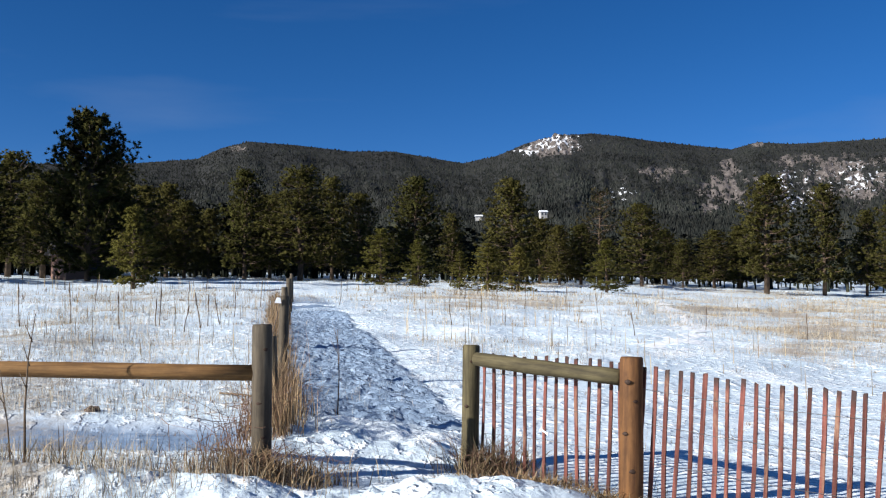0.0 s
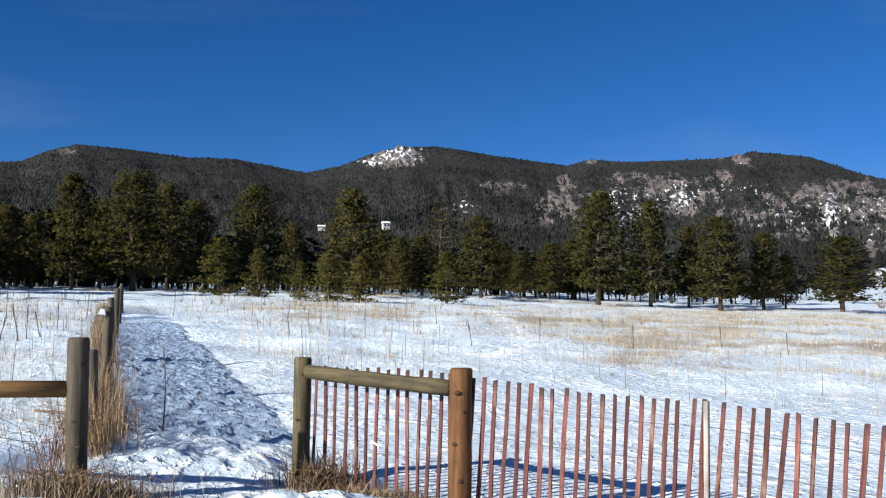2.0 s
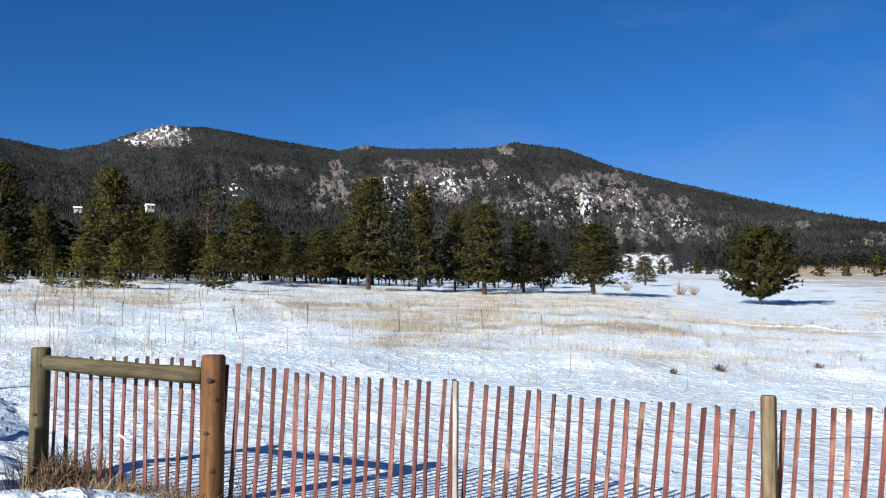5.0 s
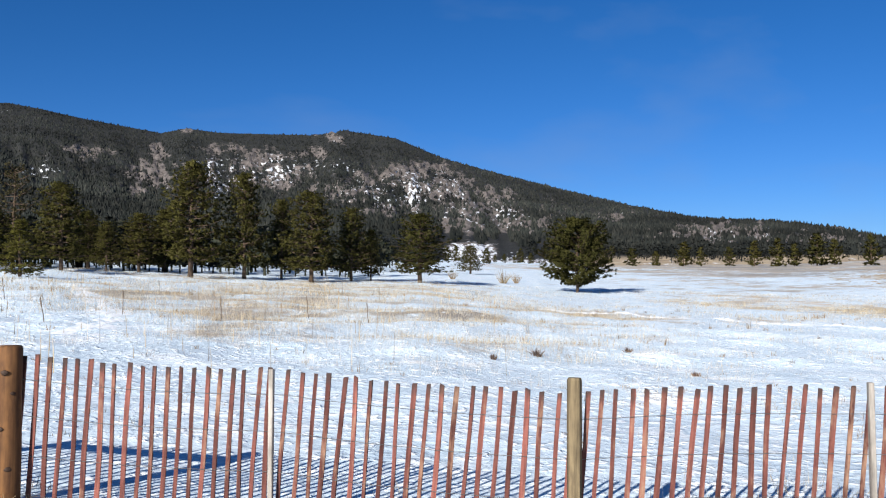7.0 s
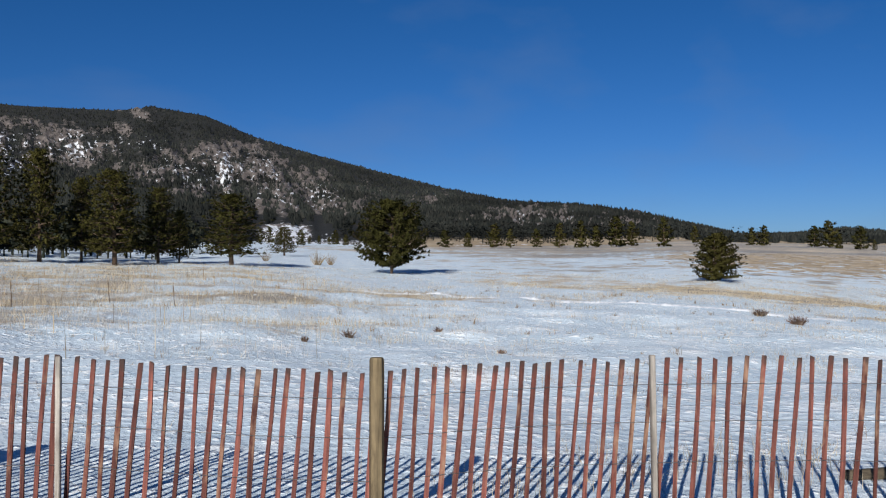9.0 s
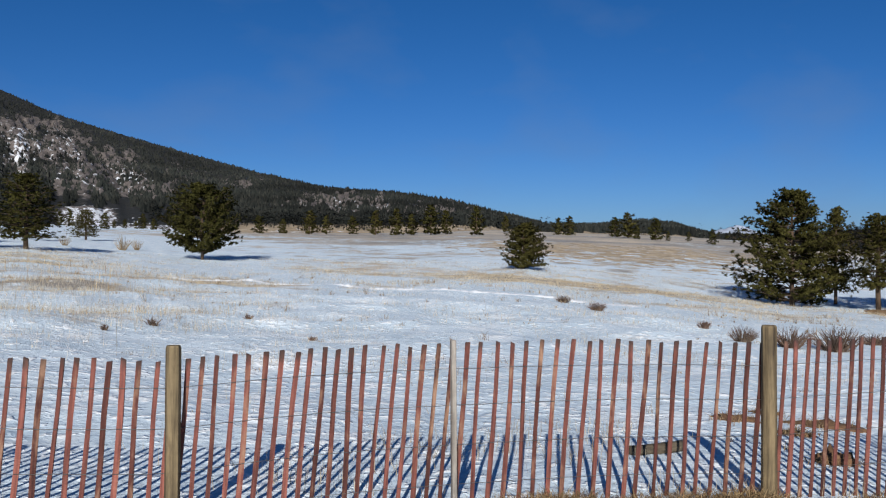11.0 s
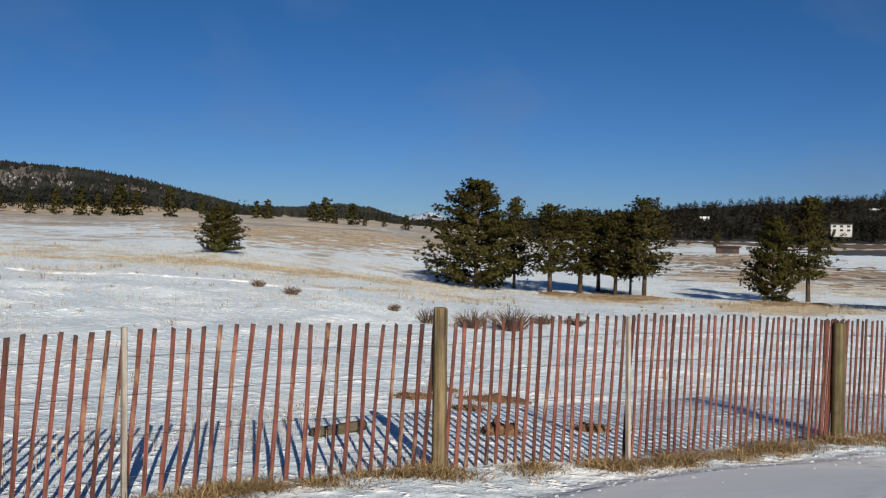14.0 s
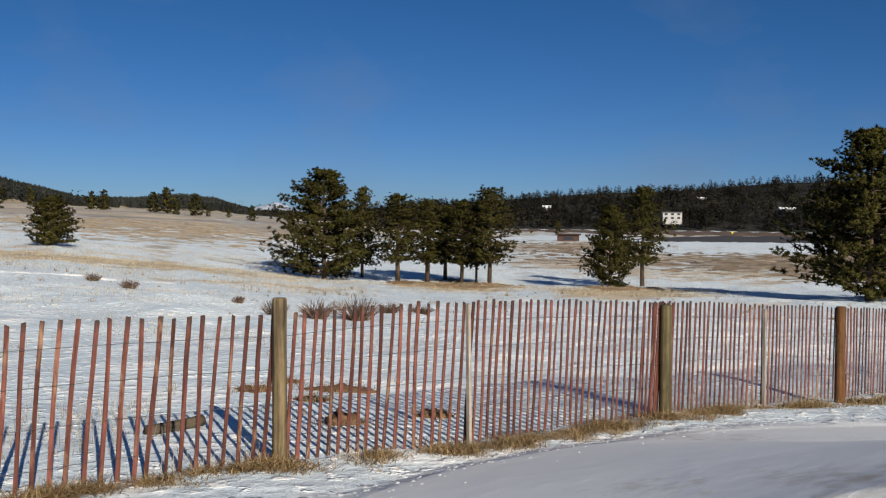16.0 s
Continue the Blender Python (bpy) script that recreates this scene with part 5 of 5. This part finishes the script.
# ---------------------------------------------------------------- distant trees and houses
def far_trees():
    """Single pines scattered over the far side of the meadow."""
    rng = random.Random(61)
    spots = [(38.2, 330, 5), (40.3, 420, 6), (38.7, 396, 3), (39.3, 400, 3.4), (39.9, 402, 3), (40.9, 395, 4), (36.3, 385, 6), (35.8, 380, 5), (47.0, 410, 7), (48.4, 420, 6), (50.0, 400, 9), (51.0, 390, 7), (52.6, 400, 7), (54.0, 390, 9), (55.3, 380, 10), (56.2, 390, 8), (57.4, 380, 11), (58.3, 385, 9), (60.2, 330, 9),
             (65.2, 400, 8), (65.9, 400, 9), (68.6, 390, 9), (69.4, 380, 11), (69.9, 360, 6), (71.0, 350, 9), (71.7, 350, 4), (72.9, 360, 4), (74.3, 340, 6), (92.9, 300, 5), (45.3, 430, 6), (62.0, 440, 7), (63.5, 440, 6)]
    src = [pine("far", 300), pine("far", 305)]
    for az, r, h in spots:
        h *= 1.1 if az < 63 else 0.9
        p = bearing(az, r)
        p.z = ground_z(p.x, p.y) - 0.1
        w = h * rng.uniform(0.55, 0.8)
        t = copy_thing(rng.choice(src), Matrix())
        t.matrix_basis = Matrix.Translation(p) @ Matrix.Rotation(rng.uniform(0, 6.28), 4, "Z") @ Matrix.Diagonal((w / 5.8, w / 5.8, h / 10.0, 1))
        tagged(t, "small dark pine far across the open meadow", "tree", "far pines of the meadow")
    for o in src:
        for c in (*o.children_recursive, o):
            bpy.data.objects.remove(c)


far_trees()


def box(bm, sx, sy, sz, x=0, y=0, z=0):
    bmesh.ops.create_cube(bm, size=1, matrix=Matrix.Translation((x, y, z)) @ Matrix.Diagonal((sx, sy, sz, 1)))


def house(az, r, z, wide, deep, high, turn, wall, label, windows=3, storeys=1, roof=ROOFING, pitch=0.28):
    p = bearing(az, r)
    root = empty("house", Matrix.Translation((p.x, p.y, z)) @ Matrix.Rotation(radians(-az + turn), 4, "Z"))
    tagged(root, label, "house")
    bm = bmesh.new()
    box(bm, wide, deep, high + 2, 0, 0, high / 2 - 1)
    part("wall", bm, wall, root)
    bm = bmesh.new()
    e = 0.5
    v = [bm.verts.new(q) for q in ((-wide / 2 - e, -deep / 2 - e, high), (wide / 2 + e, -deep / 2 - e, high), (wide / 2 + e, deep / 2 + e, high), (-wide / 2 - e, deep / 2 + e, high), (-wide / 2 - e, 0, high + deep * pitch), (wide / 2 + e, 0, high + deep * pitch))]
    for q in ((0, 1, 5, 4), (2, 3, 4, 5), (0, 4, 3), (1, 2, 5), (0, 3, 2, 1)):
        bm.faces.new([v[i] for i in q])
    part("roof", bm, roof, root)
    for s_ in range(storeys):
        for i in range(windows):
            bm = bmesh.new()
            box(bm, wide / windows * 0.46, 0.12, high / storeys * 0.5)
            w = part("window", bm, GLASS_DARK, root)
            w.location = (-wide / 2 + wide * (i + 0.5) / windows, -deep / 2 - 0.03, high * (s_ + 0.5) / storeys)
    return root


house(99.65, 425, EYE + 425 * math.tan(radians(0.60)), 8.2, 6, 3.3, 4, WALL, "pale two-storey house with three bays among dark pines", 3, 2, ROOFING, 0.06)
house(106.1, 466, EYE + 466 * math.tan(radians(0.85)), 6.5, 6, 3.0, 12, GREY_WALL, "grey house with a snowy roof half hidden by pines", 4, 1, SNOW_PLAIN, 0.2)
house(101.4, 540, EYE + 540 * math.tan(radians(1.62)), 5, 4, 2.4, 0, GREY_WALL, "small grey cabin high on the wooded ridge", 2, 1, SNOW_PLAIN, 0.2)
house(93.5, 232, EYE + 232 * math.tan(radians(-0.74)), 5.2, 3.6, 1.5, 3, BARN_RED, "low dull-red board shed in the snowy far meadow", 1, 1, BARN_RED, 0.12)
house(92.2, 520, EYE + 520 * math.tan(radians(1.0)), 4, 5, 2.6, 0, WALL, "small white cabin among dark pines on the hillside", 2, 1, SNOW_PLAIN)
house(7.45, 620, EYE + 620 * math.tan(radians(4.95)), 4.5, 4.5, 2.8, 15, WALL, "white house high among the pines of the mountainside", 2, 1, SNOW_PLAIN)
house(3.5, 640, EYE + 640 * math.tan(radians(4.85)), 4.6, 4, 1.1, 0, WALL, "low house with a snowy roof among the pines", 2, 1, SNOW_PLAIN)
house(-19.9, 84, 2.9, 3.6, 4, 1.9, 18, SHADED_WALL, "low brown cabin under a big dark pine", 1, 1)


# ---------------------------------------------------------------- things lying in the snow
def shrub(az, r, wide, high, seed, label, n=150, material=None):
    """A leafless shrub of forked twigs."""
    rng = random.Random(seed)
    p = bearing(az, r)
    p.z = ground_z(p.x, p.y)
    V, F = [], []
    for _ in range(n):
        a = rng.uniform(0, 6.28)
        d = rng.uniform(0, 1) ** 0.5
        q0 = Vector((0.25 * d * wide * math.cos(a) * 0.5, 0.25 * d * wide * math.sin(a) * 0.5, -0.05))
        q2 = Vector((0.5 * d * wide * math.cos(a), 0.5 * d * wide * math.sin(a), high * rng.uniform(0.5, 1.0) * (1 - 0.45 * d * d)))
        q1 = q0.lerp(q2, 0.5) + Vector((rng.uniform(-1, 1), rng.uniform(-1, 1), rng.uniform(0, 1))) * 0.08 * wide
        k = max(1.0, wide)
        v, f = tube((q0, q1, q2), (0.008 * k, 0.006 * k, 0.003 * k), 3, 0, None, False)
        o = len(V)
        V += v
        F += [tuple(o + k for k in g) for g in f]
    ob = mesh_object("shrub", V, F, material or SAGE)
    ob.location = p
    return tagged(ob, label, "shrub", "shrubs in the meadow")


for az, r, w, h, k in ((78.3, 25, 1.2, 0.62, 1), (80.7, 25.5, 1.5, 0.75, 2), (75.7, 26, 0.9, 0.5, 3), (82.6, 27.5, 0.9, 0.34, 4), (84.5, 28, 0.9, 0.32, 5), (41.1, 19.8, 0.4, 0.2, 6), (65.4, 39, 0.8, 0.36, 7), (67.4, 35, 0.85, 0.42, 8), (73.6, 29, 0.5, 0.25, 9),
                       (38.5, 18.5, 0.2, 0.14, 10), (46.5, 22, 0.3, 0.14, 11), (50.3, 17.5, 0.2, 0.1, 12)):
    shrub(az, r, w, h, k, n=170 if h > 0.24 else 45, label="low leafless reddish-brown shrub poking through the snow")
for az, r, w, h, k in ((39.2, 112, 2.6, 2.0, 21), (40.0, 116, 1.9, 1.7, 22), (36.1, 114, 1.8, 1.6, 23)):
    shrub(az, r, w, h, k, n=60, material=TALL_STRAW, label="tall bare pale-brown willow bush in the snow")


def mound(az, r, wide, deep, high, seed, material, name, label, category):
    """A lumpy flattened mound on the snow."""
    rng = random.Random(seed)
    bm = bmesh.new()
    bmesh.ops.create_icosphere(bm, subdivisions=4, radius=1.0)
    for v in bm.verts:
        q = v.co.copy()
        side = Vector((q.x, q.y, 0))
        k = 1 + 0.5 * noise.noise(side * 1.6 + Vector((seed, 0, 0))) + 0.35 * noise.noise(side * 4.2 + Vector((0, seed, 0)))
        up = 1 + 0.5 * noise.noise(q * 3.1 + Vector((seed, 0, 3))) + 0.4 * noise.noise(q * 8 + Vector((0, seed, 7)))
        v.co = Vector((q.x * k * wide / 2, q.y * k * deep / 2, q.z * up * high))
    p = bearing(az, r)
    ob = part(name, bm, material, None, "", True)
    ob.matrix_world = pose(p.x, p.y, ground_z(p.x, p.y) - high * 0.25, 0, 0, -az)
    return tagged(ob, label, category)


for az, r, w, d, h, k in ((74.7, 10.9, 0.5, 0.4, 0.05, 1), (79.4, 11.2, 0.72, 0.55, 0.06, 2), (79.9, 8.75, 0.42, 0.3, 0.13, 3), (85.2, 9.4, 0.30, 0.22, 0.08, 4), (76.5, 12.0, 0.4, 0.25, 0.04, 6), (78.0, 10.2, 0.35, 0.25, 0.04, 7)):
    mound(az, r, w, d, h, k, EARTH, "earth_mound", "rusty brown patch of bare earth and dead grass in the snow", "earth mound")
nr_earth = np.random.RandomState(303)
for az, r, w in ((74.7, 10.9, 0.22), (79.4, 11.2, 0.4), (79.9, 8.75, 0.2), (85.2, 9.4, 0.14), (76.5, 12.0, 0.2), (78.0, 10.2, 0.16)):
    p = bearing(az, r)
    ex, ey = p.x + nr_earth.normal(0, w * 0.6, 130), p.y + nr_earth.normal(0, w * 0.5, 130)
    blades("earth_grass", drop(ex, ey), nr_earth.uniform(0.04, 0.12, 130), RUST_WEED, "short dead grass on a bare patch of earth", 1.2, 0.004, int(r * 9), per=2)
mound(-18.7, 10.2, 0.16, 0.10, 0.06, 9, ROADBED, "stone", "small dark stone lying on the snow behind the rail", "stone")


def log(az0, r0, az1, r1, radius, seed):
    a, b_ = bearing(az0, r0), bearing(az1, r1)
    a.z, b_.z = ground_z(a.x, a.y) + radius * 0.6, ground_z(b_.x, b_.y) + radius * 0.9
    ob = rail("log", a, b_, radius, POST_GREY, "short weathered grey-brown log lying in the snow behind the fence", seed)
    ob["category"] = "log"


log(68.9, 8.15, 71.8, 8.6, 0.05, 41)


def marsh_bank():
    """The long dark bank that crosses the far meadow below the wooded hill."""
    V, F = [], []
    n, cols = 90, 9
    for i in range(n):
        az = 86 + 25 * i / (n - 1)
        near = np.interp(az, (86, 92, 96, 111), (372, 352, 318, 300)) + 9 * math.sin(i * 0.7) + 5 * math.sin(i * 1.9)
        for k in range(cols):
            r = near + (398 - near) * k / (cols - 1)
            p = bearing(az, r)
            V.append((p.x, p.y, -0.4 if k in (0, cols - 1) else 0.35 + 0.2 * math.sin(i * 1.7 + k)))
    for i in range(n - 1):
        for k in range(cols - 1):
            F.append((i * cols + k, i * cols + k + 1, (i + 1) * cols + k + 1, (i + 1) * cols + k))
    ob = mesh_object("embankment", settle(V), F, ROADBED, None, True)
    tagged(ob, "long dark brown embankment crossing the far snowy meadow", "embankment", kind="structure")


marsh_bank()


def far_road():
    """The raised asphalt road that crosses the far meadow, with its shoulders."""
    V, F = [], []
    n = 60
    for i in range(n):
        az = 98.2 + 27 * i / (n - 1)
        mid = 252 + 10 * math.sin(i * 0.05)
        lift = 0.15 + 0.45 * min(1, i / 12)
        for dr, up in ((-21, -0.4), (-15, lift), (15, lift + 0.25), (22, -0.4)):
            p = bearing(az, mid + dr)
            V.append((p.x, p.y, up))
    for i in range(n - 1):
        for k in range(3):
            F.append((i * 4 + k, i * 4 + k + 1, i * 4 + k + 5, i * 4 + k + 4))
    tagged(mesh_object("road", settle(V), F, ASPHALT, None, True), "dark asphalt road crossing the far snowy meadow", "road", kind="structure")


far_road()


def road_sign():
    p = bearing(103.1, 285)
    p.z = ground_z(p.x, p.y)
    root = empty("road_sign", Matrix.Translation(p) @ Matrix.Rotation(radians(-103.1), 4, "Z"))
    tagged(root, "small yellow road sign on a post beside the far road", "sign")
    bm = bmesh.new()
    bmesh.ops.create_cone(bm, cap_ends=True, segments=8, radius1=0.07, radius2=0.06, depth=2.0, matrix=Matrix.Translation((0, 0, 0.9)))
    part("post", bm, POST_GREY, root)
    bm = bmesh.new()
    bmesh.ops.create_cube(bm, size=1, matrix=Matrix.Translation((0, -0.08, 1.6)) @ Matrix.Rotation(radians(45), 4, "Y") @ Matrix.Diagonal((0.6, 0.04, 0.6, 1)))
    bmesh.ops.bevel(bm, geom=bm.edges[:], offset=0.015, segments=1, affect="EDGES")
    part("plate", bm, YELLOW_PAINT, root, "yellow diamond plate")


road_sign()


def snowy_peak():
    """A pale peak far behind the gap between the hills."""
    A, U = np.meshgrid(np.linspace(72.5, 79.5, 70), np.linspace(0, 1.3, 26))
    R = 3300 + 500 * U
    top = 1.52 - 0.62 * np.abs(A - 75.6) ** 1.2 * 0.5 + 0.10 * fbm(A, A * 0.3, 1.1, 4, 71)
    X, Y = R * np.sin(np.radians(A)), R * np.cos(np.radians(A))
    Z = EYE + R * np.tan(np.radians(0.3 + (top - 0.3) * np.clip(U, 0, 1))) - 700 * np.clip(U - 1, 0, None) + 14 * fbm(A * 3, U * 5, 1.0, 4, 73) * np.sin(np.clip(U, 0, 1) * math.pi)
    idx = np.arange(A.size).reshape(A.shape)
    quads = np.stack([idx[:-1, :-1], idx[:-1, 1:], idx[1:, 1:], idx[1:, :-1]], -1).reshape(-1, 4)[:, ::-1]
    tagged(mesh_object("snowy_peak", np.stack([X, Y, Z], -1).reshape(-1, 3), quads, PEAK, smooth=True), "distant pale snow-covered peak between two hills", "mountain", kind="structure")


snowy_peak()


def snow_clods():
    """Small crusts and clods of snow strewn over the meadow, and a line of old footprints."""
    nr = np.random.RandomState(202)
    n = 700
    az = nr.uniform(-30, 112, n)
    r = 7.6 + 30 * nr.uniform(0, 1, n) ** 1.6
    x, y = r * np.sin(np.radians(az)), r * np.cos(np.radians(az))
    keep = (r > np.interp(az, *FENCE_REACH) + 1.0) & (fbm(x, y, 4.0, 3, 7.7) > -0.25)
    x, y = x[keep], y[keep]
    size = nr.uniform(0.03, 0.08, len(x)) * np.interp(np.hypot(x, y), (8, 30), (0.8, 1.9))
    # crumbs of crust along the roadside of the fence
    ca = nr.uniform(66, 111, 420)
    cr = np.interp(ca, *FENCE_REACH) - 0.35 - np.abs(nr.normal(0, 0.55, 420))
    x, y = np.concatenate([x, cr * np.sin(np.radians(ca))]), np.concatenate([y, cr * np.cos(np.radians(ca))])
    size = np.concatenate([size, nr.uniform(0.012, 0.05, 420)])
    k = 220
    t = nr.uniform(0, 1, k)
    fx = 4.5 + (12.2 - 4.5) * t + nr.normal(0, 0.22, k) + 0.8 * np.sin(t * 5)
    fy = 19.0 + (43.0 - 19.0) * t + nr.normal(0, 0.3, k)
    x, y, size = np.concatenate([x, fx]), np.concatenate([y, fy]), np.concatenate([size, nr.uniform(0.10, 0.22, k)])
    m = len(x)
    ring = np.linspace(0, 2 * math.pi, 7)[:-1]
    rad = size[:, None] * nr.uniform(0.6, 1.3, (m, 6))
    turn = nr.uniform(0, 6.28, m)[:, None] + ring
    X, Y = x[:, None] + np.cos(turn) * rad * 1.3, y[:, None] + np.sin(turn) * rad
    base = surface(x, y)
    V = np.concatenate([np.stack([X, Y, np.repeat(base[:, None] - 0.02, 6, 1)], -1), np.stack([x + nr.normal(0, 0.01, m), y, base + size * nr.uniform(0.12, 0.28, m)], -1)[:, None]], 1).reshape(-1, 3)
    o = np.arange(m)[:, None, None] * 7
    F = (o + np.array([[i, (i + 1) % 6, 6] for i in range(6)])[None]).reshape(-1, 3)
    tagged(mesh_object("snow_clods", V, F, SNOW_PLAIN, None, True), "small white clods and crusts of snow strewn over the meadow", "snow", kind="stuff")


snow_clods()


def snow_berm():
    """A low ploughed ridge of snow along an old track across the meadow."""
    rng = random.Random(71)
    V, F = [], []
    n = 260
    for i in range(n):
        t = i / (n - 1)
        az = 40 + 30 * t
        r = 48 - 9.5 * t + 0.5 * math.sin(9 * t) + rng.uniform(-0.08, 0.08)
        hgt = max(0.0, 0.045 + 0.02 * math.sin(i * 0.37) + 0.015 * math.sin(i * 1.13) + rng.uniform(-0.02, 0.02)) * min(1, 8 * t, 8 * (1 - t))
        for dr, k in ((-0.45, -0.05), (-0.18, 0.75), (0.05, 1.0), (0.4, -0.05)):
            p = bearing(az, r + dr)
            V.append((p.x, p.y, hgt * k if k > 0 else -0.05))
    for i in range(n - 1):
        for k in range(3):
            F.append((i * 4 + k, i * 4 + k + 1, i * 4 + k + 5, i * 4 + k + 4))
    tagged(mesh_object("snow_berm", settle(V), F, SNOW_PLAIN, None, True), "low broken ridge of bright snow along an old track", "snow bank", kind="structure")


snow_berm()
house(36.7, 395, EYE + 395 * math.tan(radians(1.32)), 8, 6, 1.6, 5, WALL, "long low white building on the snowy slope below the mountain", 5, 1, SNOW_PLAIN)


def trodden_path():
    """The lumpy trampled snow of the path beyond the gate."""
    d = (PATH_B - PATH_A).normalized()
    right = Vector((d.y, -d.x))
    along, across = np.arange(2.5, 30, 0.035), np.linspace(-1.14, 1.14, 40)
    S, O = np.meshgrid(along, across, indexing="ij")
    X, Y = PATH_A.x + d.x * S + right.x * O, PATH_A.y + d.y * S + right.y * O
    edge = np.clip((1.08 + 0.10 * fbm(X, Y, 0.7, 3, 4.4) - np.abs(O)) / 0.25, 0, 1) * np.clip((S - 2.5) / 0.25, 0, 1) * np.clip((30 - S) / 6, 0, 1)
    lumps = fbm(X * 0.5, Y, 0.12, 3, 12.3)
    Z = surface(X, Y) + edge * (0.032 + 0.055 * np.clip(lumps, -0.5, 0.9)) - 0.03 * (1 - edge)
    n = len(across)
    idx = np.arange(S.size).reshape(S.shape)
    quads = np.stack([idx[:-1, :-1], idx[:-1, 1:], idx[1:, 1:], idx[1:, :-1]], -1).reshape(-1, 4)[:, ::-1]
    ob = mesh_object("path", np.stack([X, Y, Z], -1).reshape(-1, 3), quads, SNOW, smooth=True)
    # the path's bluish shade is put into its colour here
    at = ob.data.attributes.new("trodden_shade", "FLOAT", "POINT")
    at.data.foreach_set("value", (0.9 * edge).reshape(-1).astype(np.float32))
    tagged(ob, "trampled snow path with its blue shade painted in, leading away from the gate", "path", kind="structure")


trodden_path()


def tape_scrap():
    """A scrap of white tape tied round two laths beside the gate."""
    rng = random.Random(33)
    V, F = [], []
    n = 9
    for i in range(n):
        u = i / (n - 1)
        x, y = 0.875 + 0.05 * u, 7.47 - 0.055 * u
        z = 0.485 + 0.018 * math.sin(5 * u) + rng.uniform(-0.006, 0.006)
        for dz, dy in ((-0.008, -0.025), (0.008, -0.02), (0.008, -0.017), (-0.008, -0.022)):
            V.append((x + 0.01 * math.sin(9 * u), y + dy, z + dz))
    for i in range(n - 1):
        for k in range(4):
            F.append((i * 4 + k, i * 4 + (k + 1) % 4, i * 4 + 4 + (k + 1) % 4, i * 4 + 4 + k))
    F += [(3, 2, 1, 0), tuple(4 * (n - 1) + k for k in range(4))]
    tagged(mesh_object("tape_scrap", V, F, SNOW_PLAIN), "crumpled scrap of white tape caught on the laths", "tape")


tape_scrap()


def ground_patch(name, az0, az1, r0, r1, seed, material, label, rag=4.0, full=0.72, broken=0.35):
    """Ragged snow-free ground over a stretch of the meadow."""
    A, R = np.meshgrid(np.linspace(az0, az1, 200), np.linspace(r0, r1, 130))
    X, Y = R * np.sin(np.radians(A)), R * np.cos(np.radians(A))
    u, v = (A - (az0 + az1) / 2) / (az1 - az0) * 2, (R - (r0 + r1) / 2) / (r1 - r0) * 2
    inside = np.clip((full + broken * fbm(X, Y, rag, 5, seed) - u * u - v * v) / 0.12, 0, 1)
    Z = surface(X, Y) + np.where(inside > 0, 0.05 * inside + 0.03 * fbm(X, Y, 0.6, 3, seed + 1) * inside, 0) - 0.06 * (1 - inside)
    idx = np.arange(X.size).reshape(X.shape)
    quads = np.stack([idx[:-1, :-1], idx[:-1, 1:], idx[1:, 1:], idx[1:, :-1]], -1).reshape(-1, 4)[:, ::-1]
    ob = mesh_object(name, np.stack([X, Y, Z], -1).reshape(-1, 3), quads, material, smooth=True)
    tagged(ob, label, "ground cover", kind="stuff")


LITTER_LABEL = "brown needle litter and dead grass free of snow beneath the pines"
SEDGE_LABEL = "flat brown dead sedge showing through the snow of the far meadow"
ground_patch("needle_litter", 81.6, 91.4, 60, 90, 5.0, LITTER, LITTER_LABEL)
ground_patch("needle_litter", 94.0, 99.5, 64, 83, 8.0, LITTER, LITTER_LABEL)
ground_patch("dead_sedge", 96.5, 122, 96, 172, 11.0, SEDGE, SEDGE_LABEL, 6.0, 0.62, 1.3)
ground_patch("dead_sedge", 89.0, 100.0, 110, 235, 13.0, SEDGE, SEDGE_LABEL, 4.0, 0.30, 1.3)
ground_patch("dead_sedge", 58.0, 80.0, 118, 250, 17.0, PALE_SEDGE, "flat pale straw showing through the snow of the far meadow", 6.0, 0.30, 1.3)
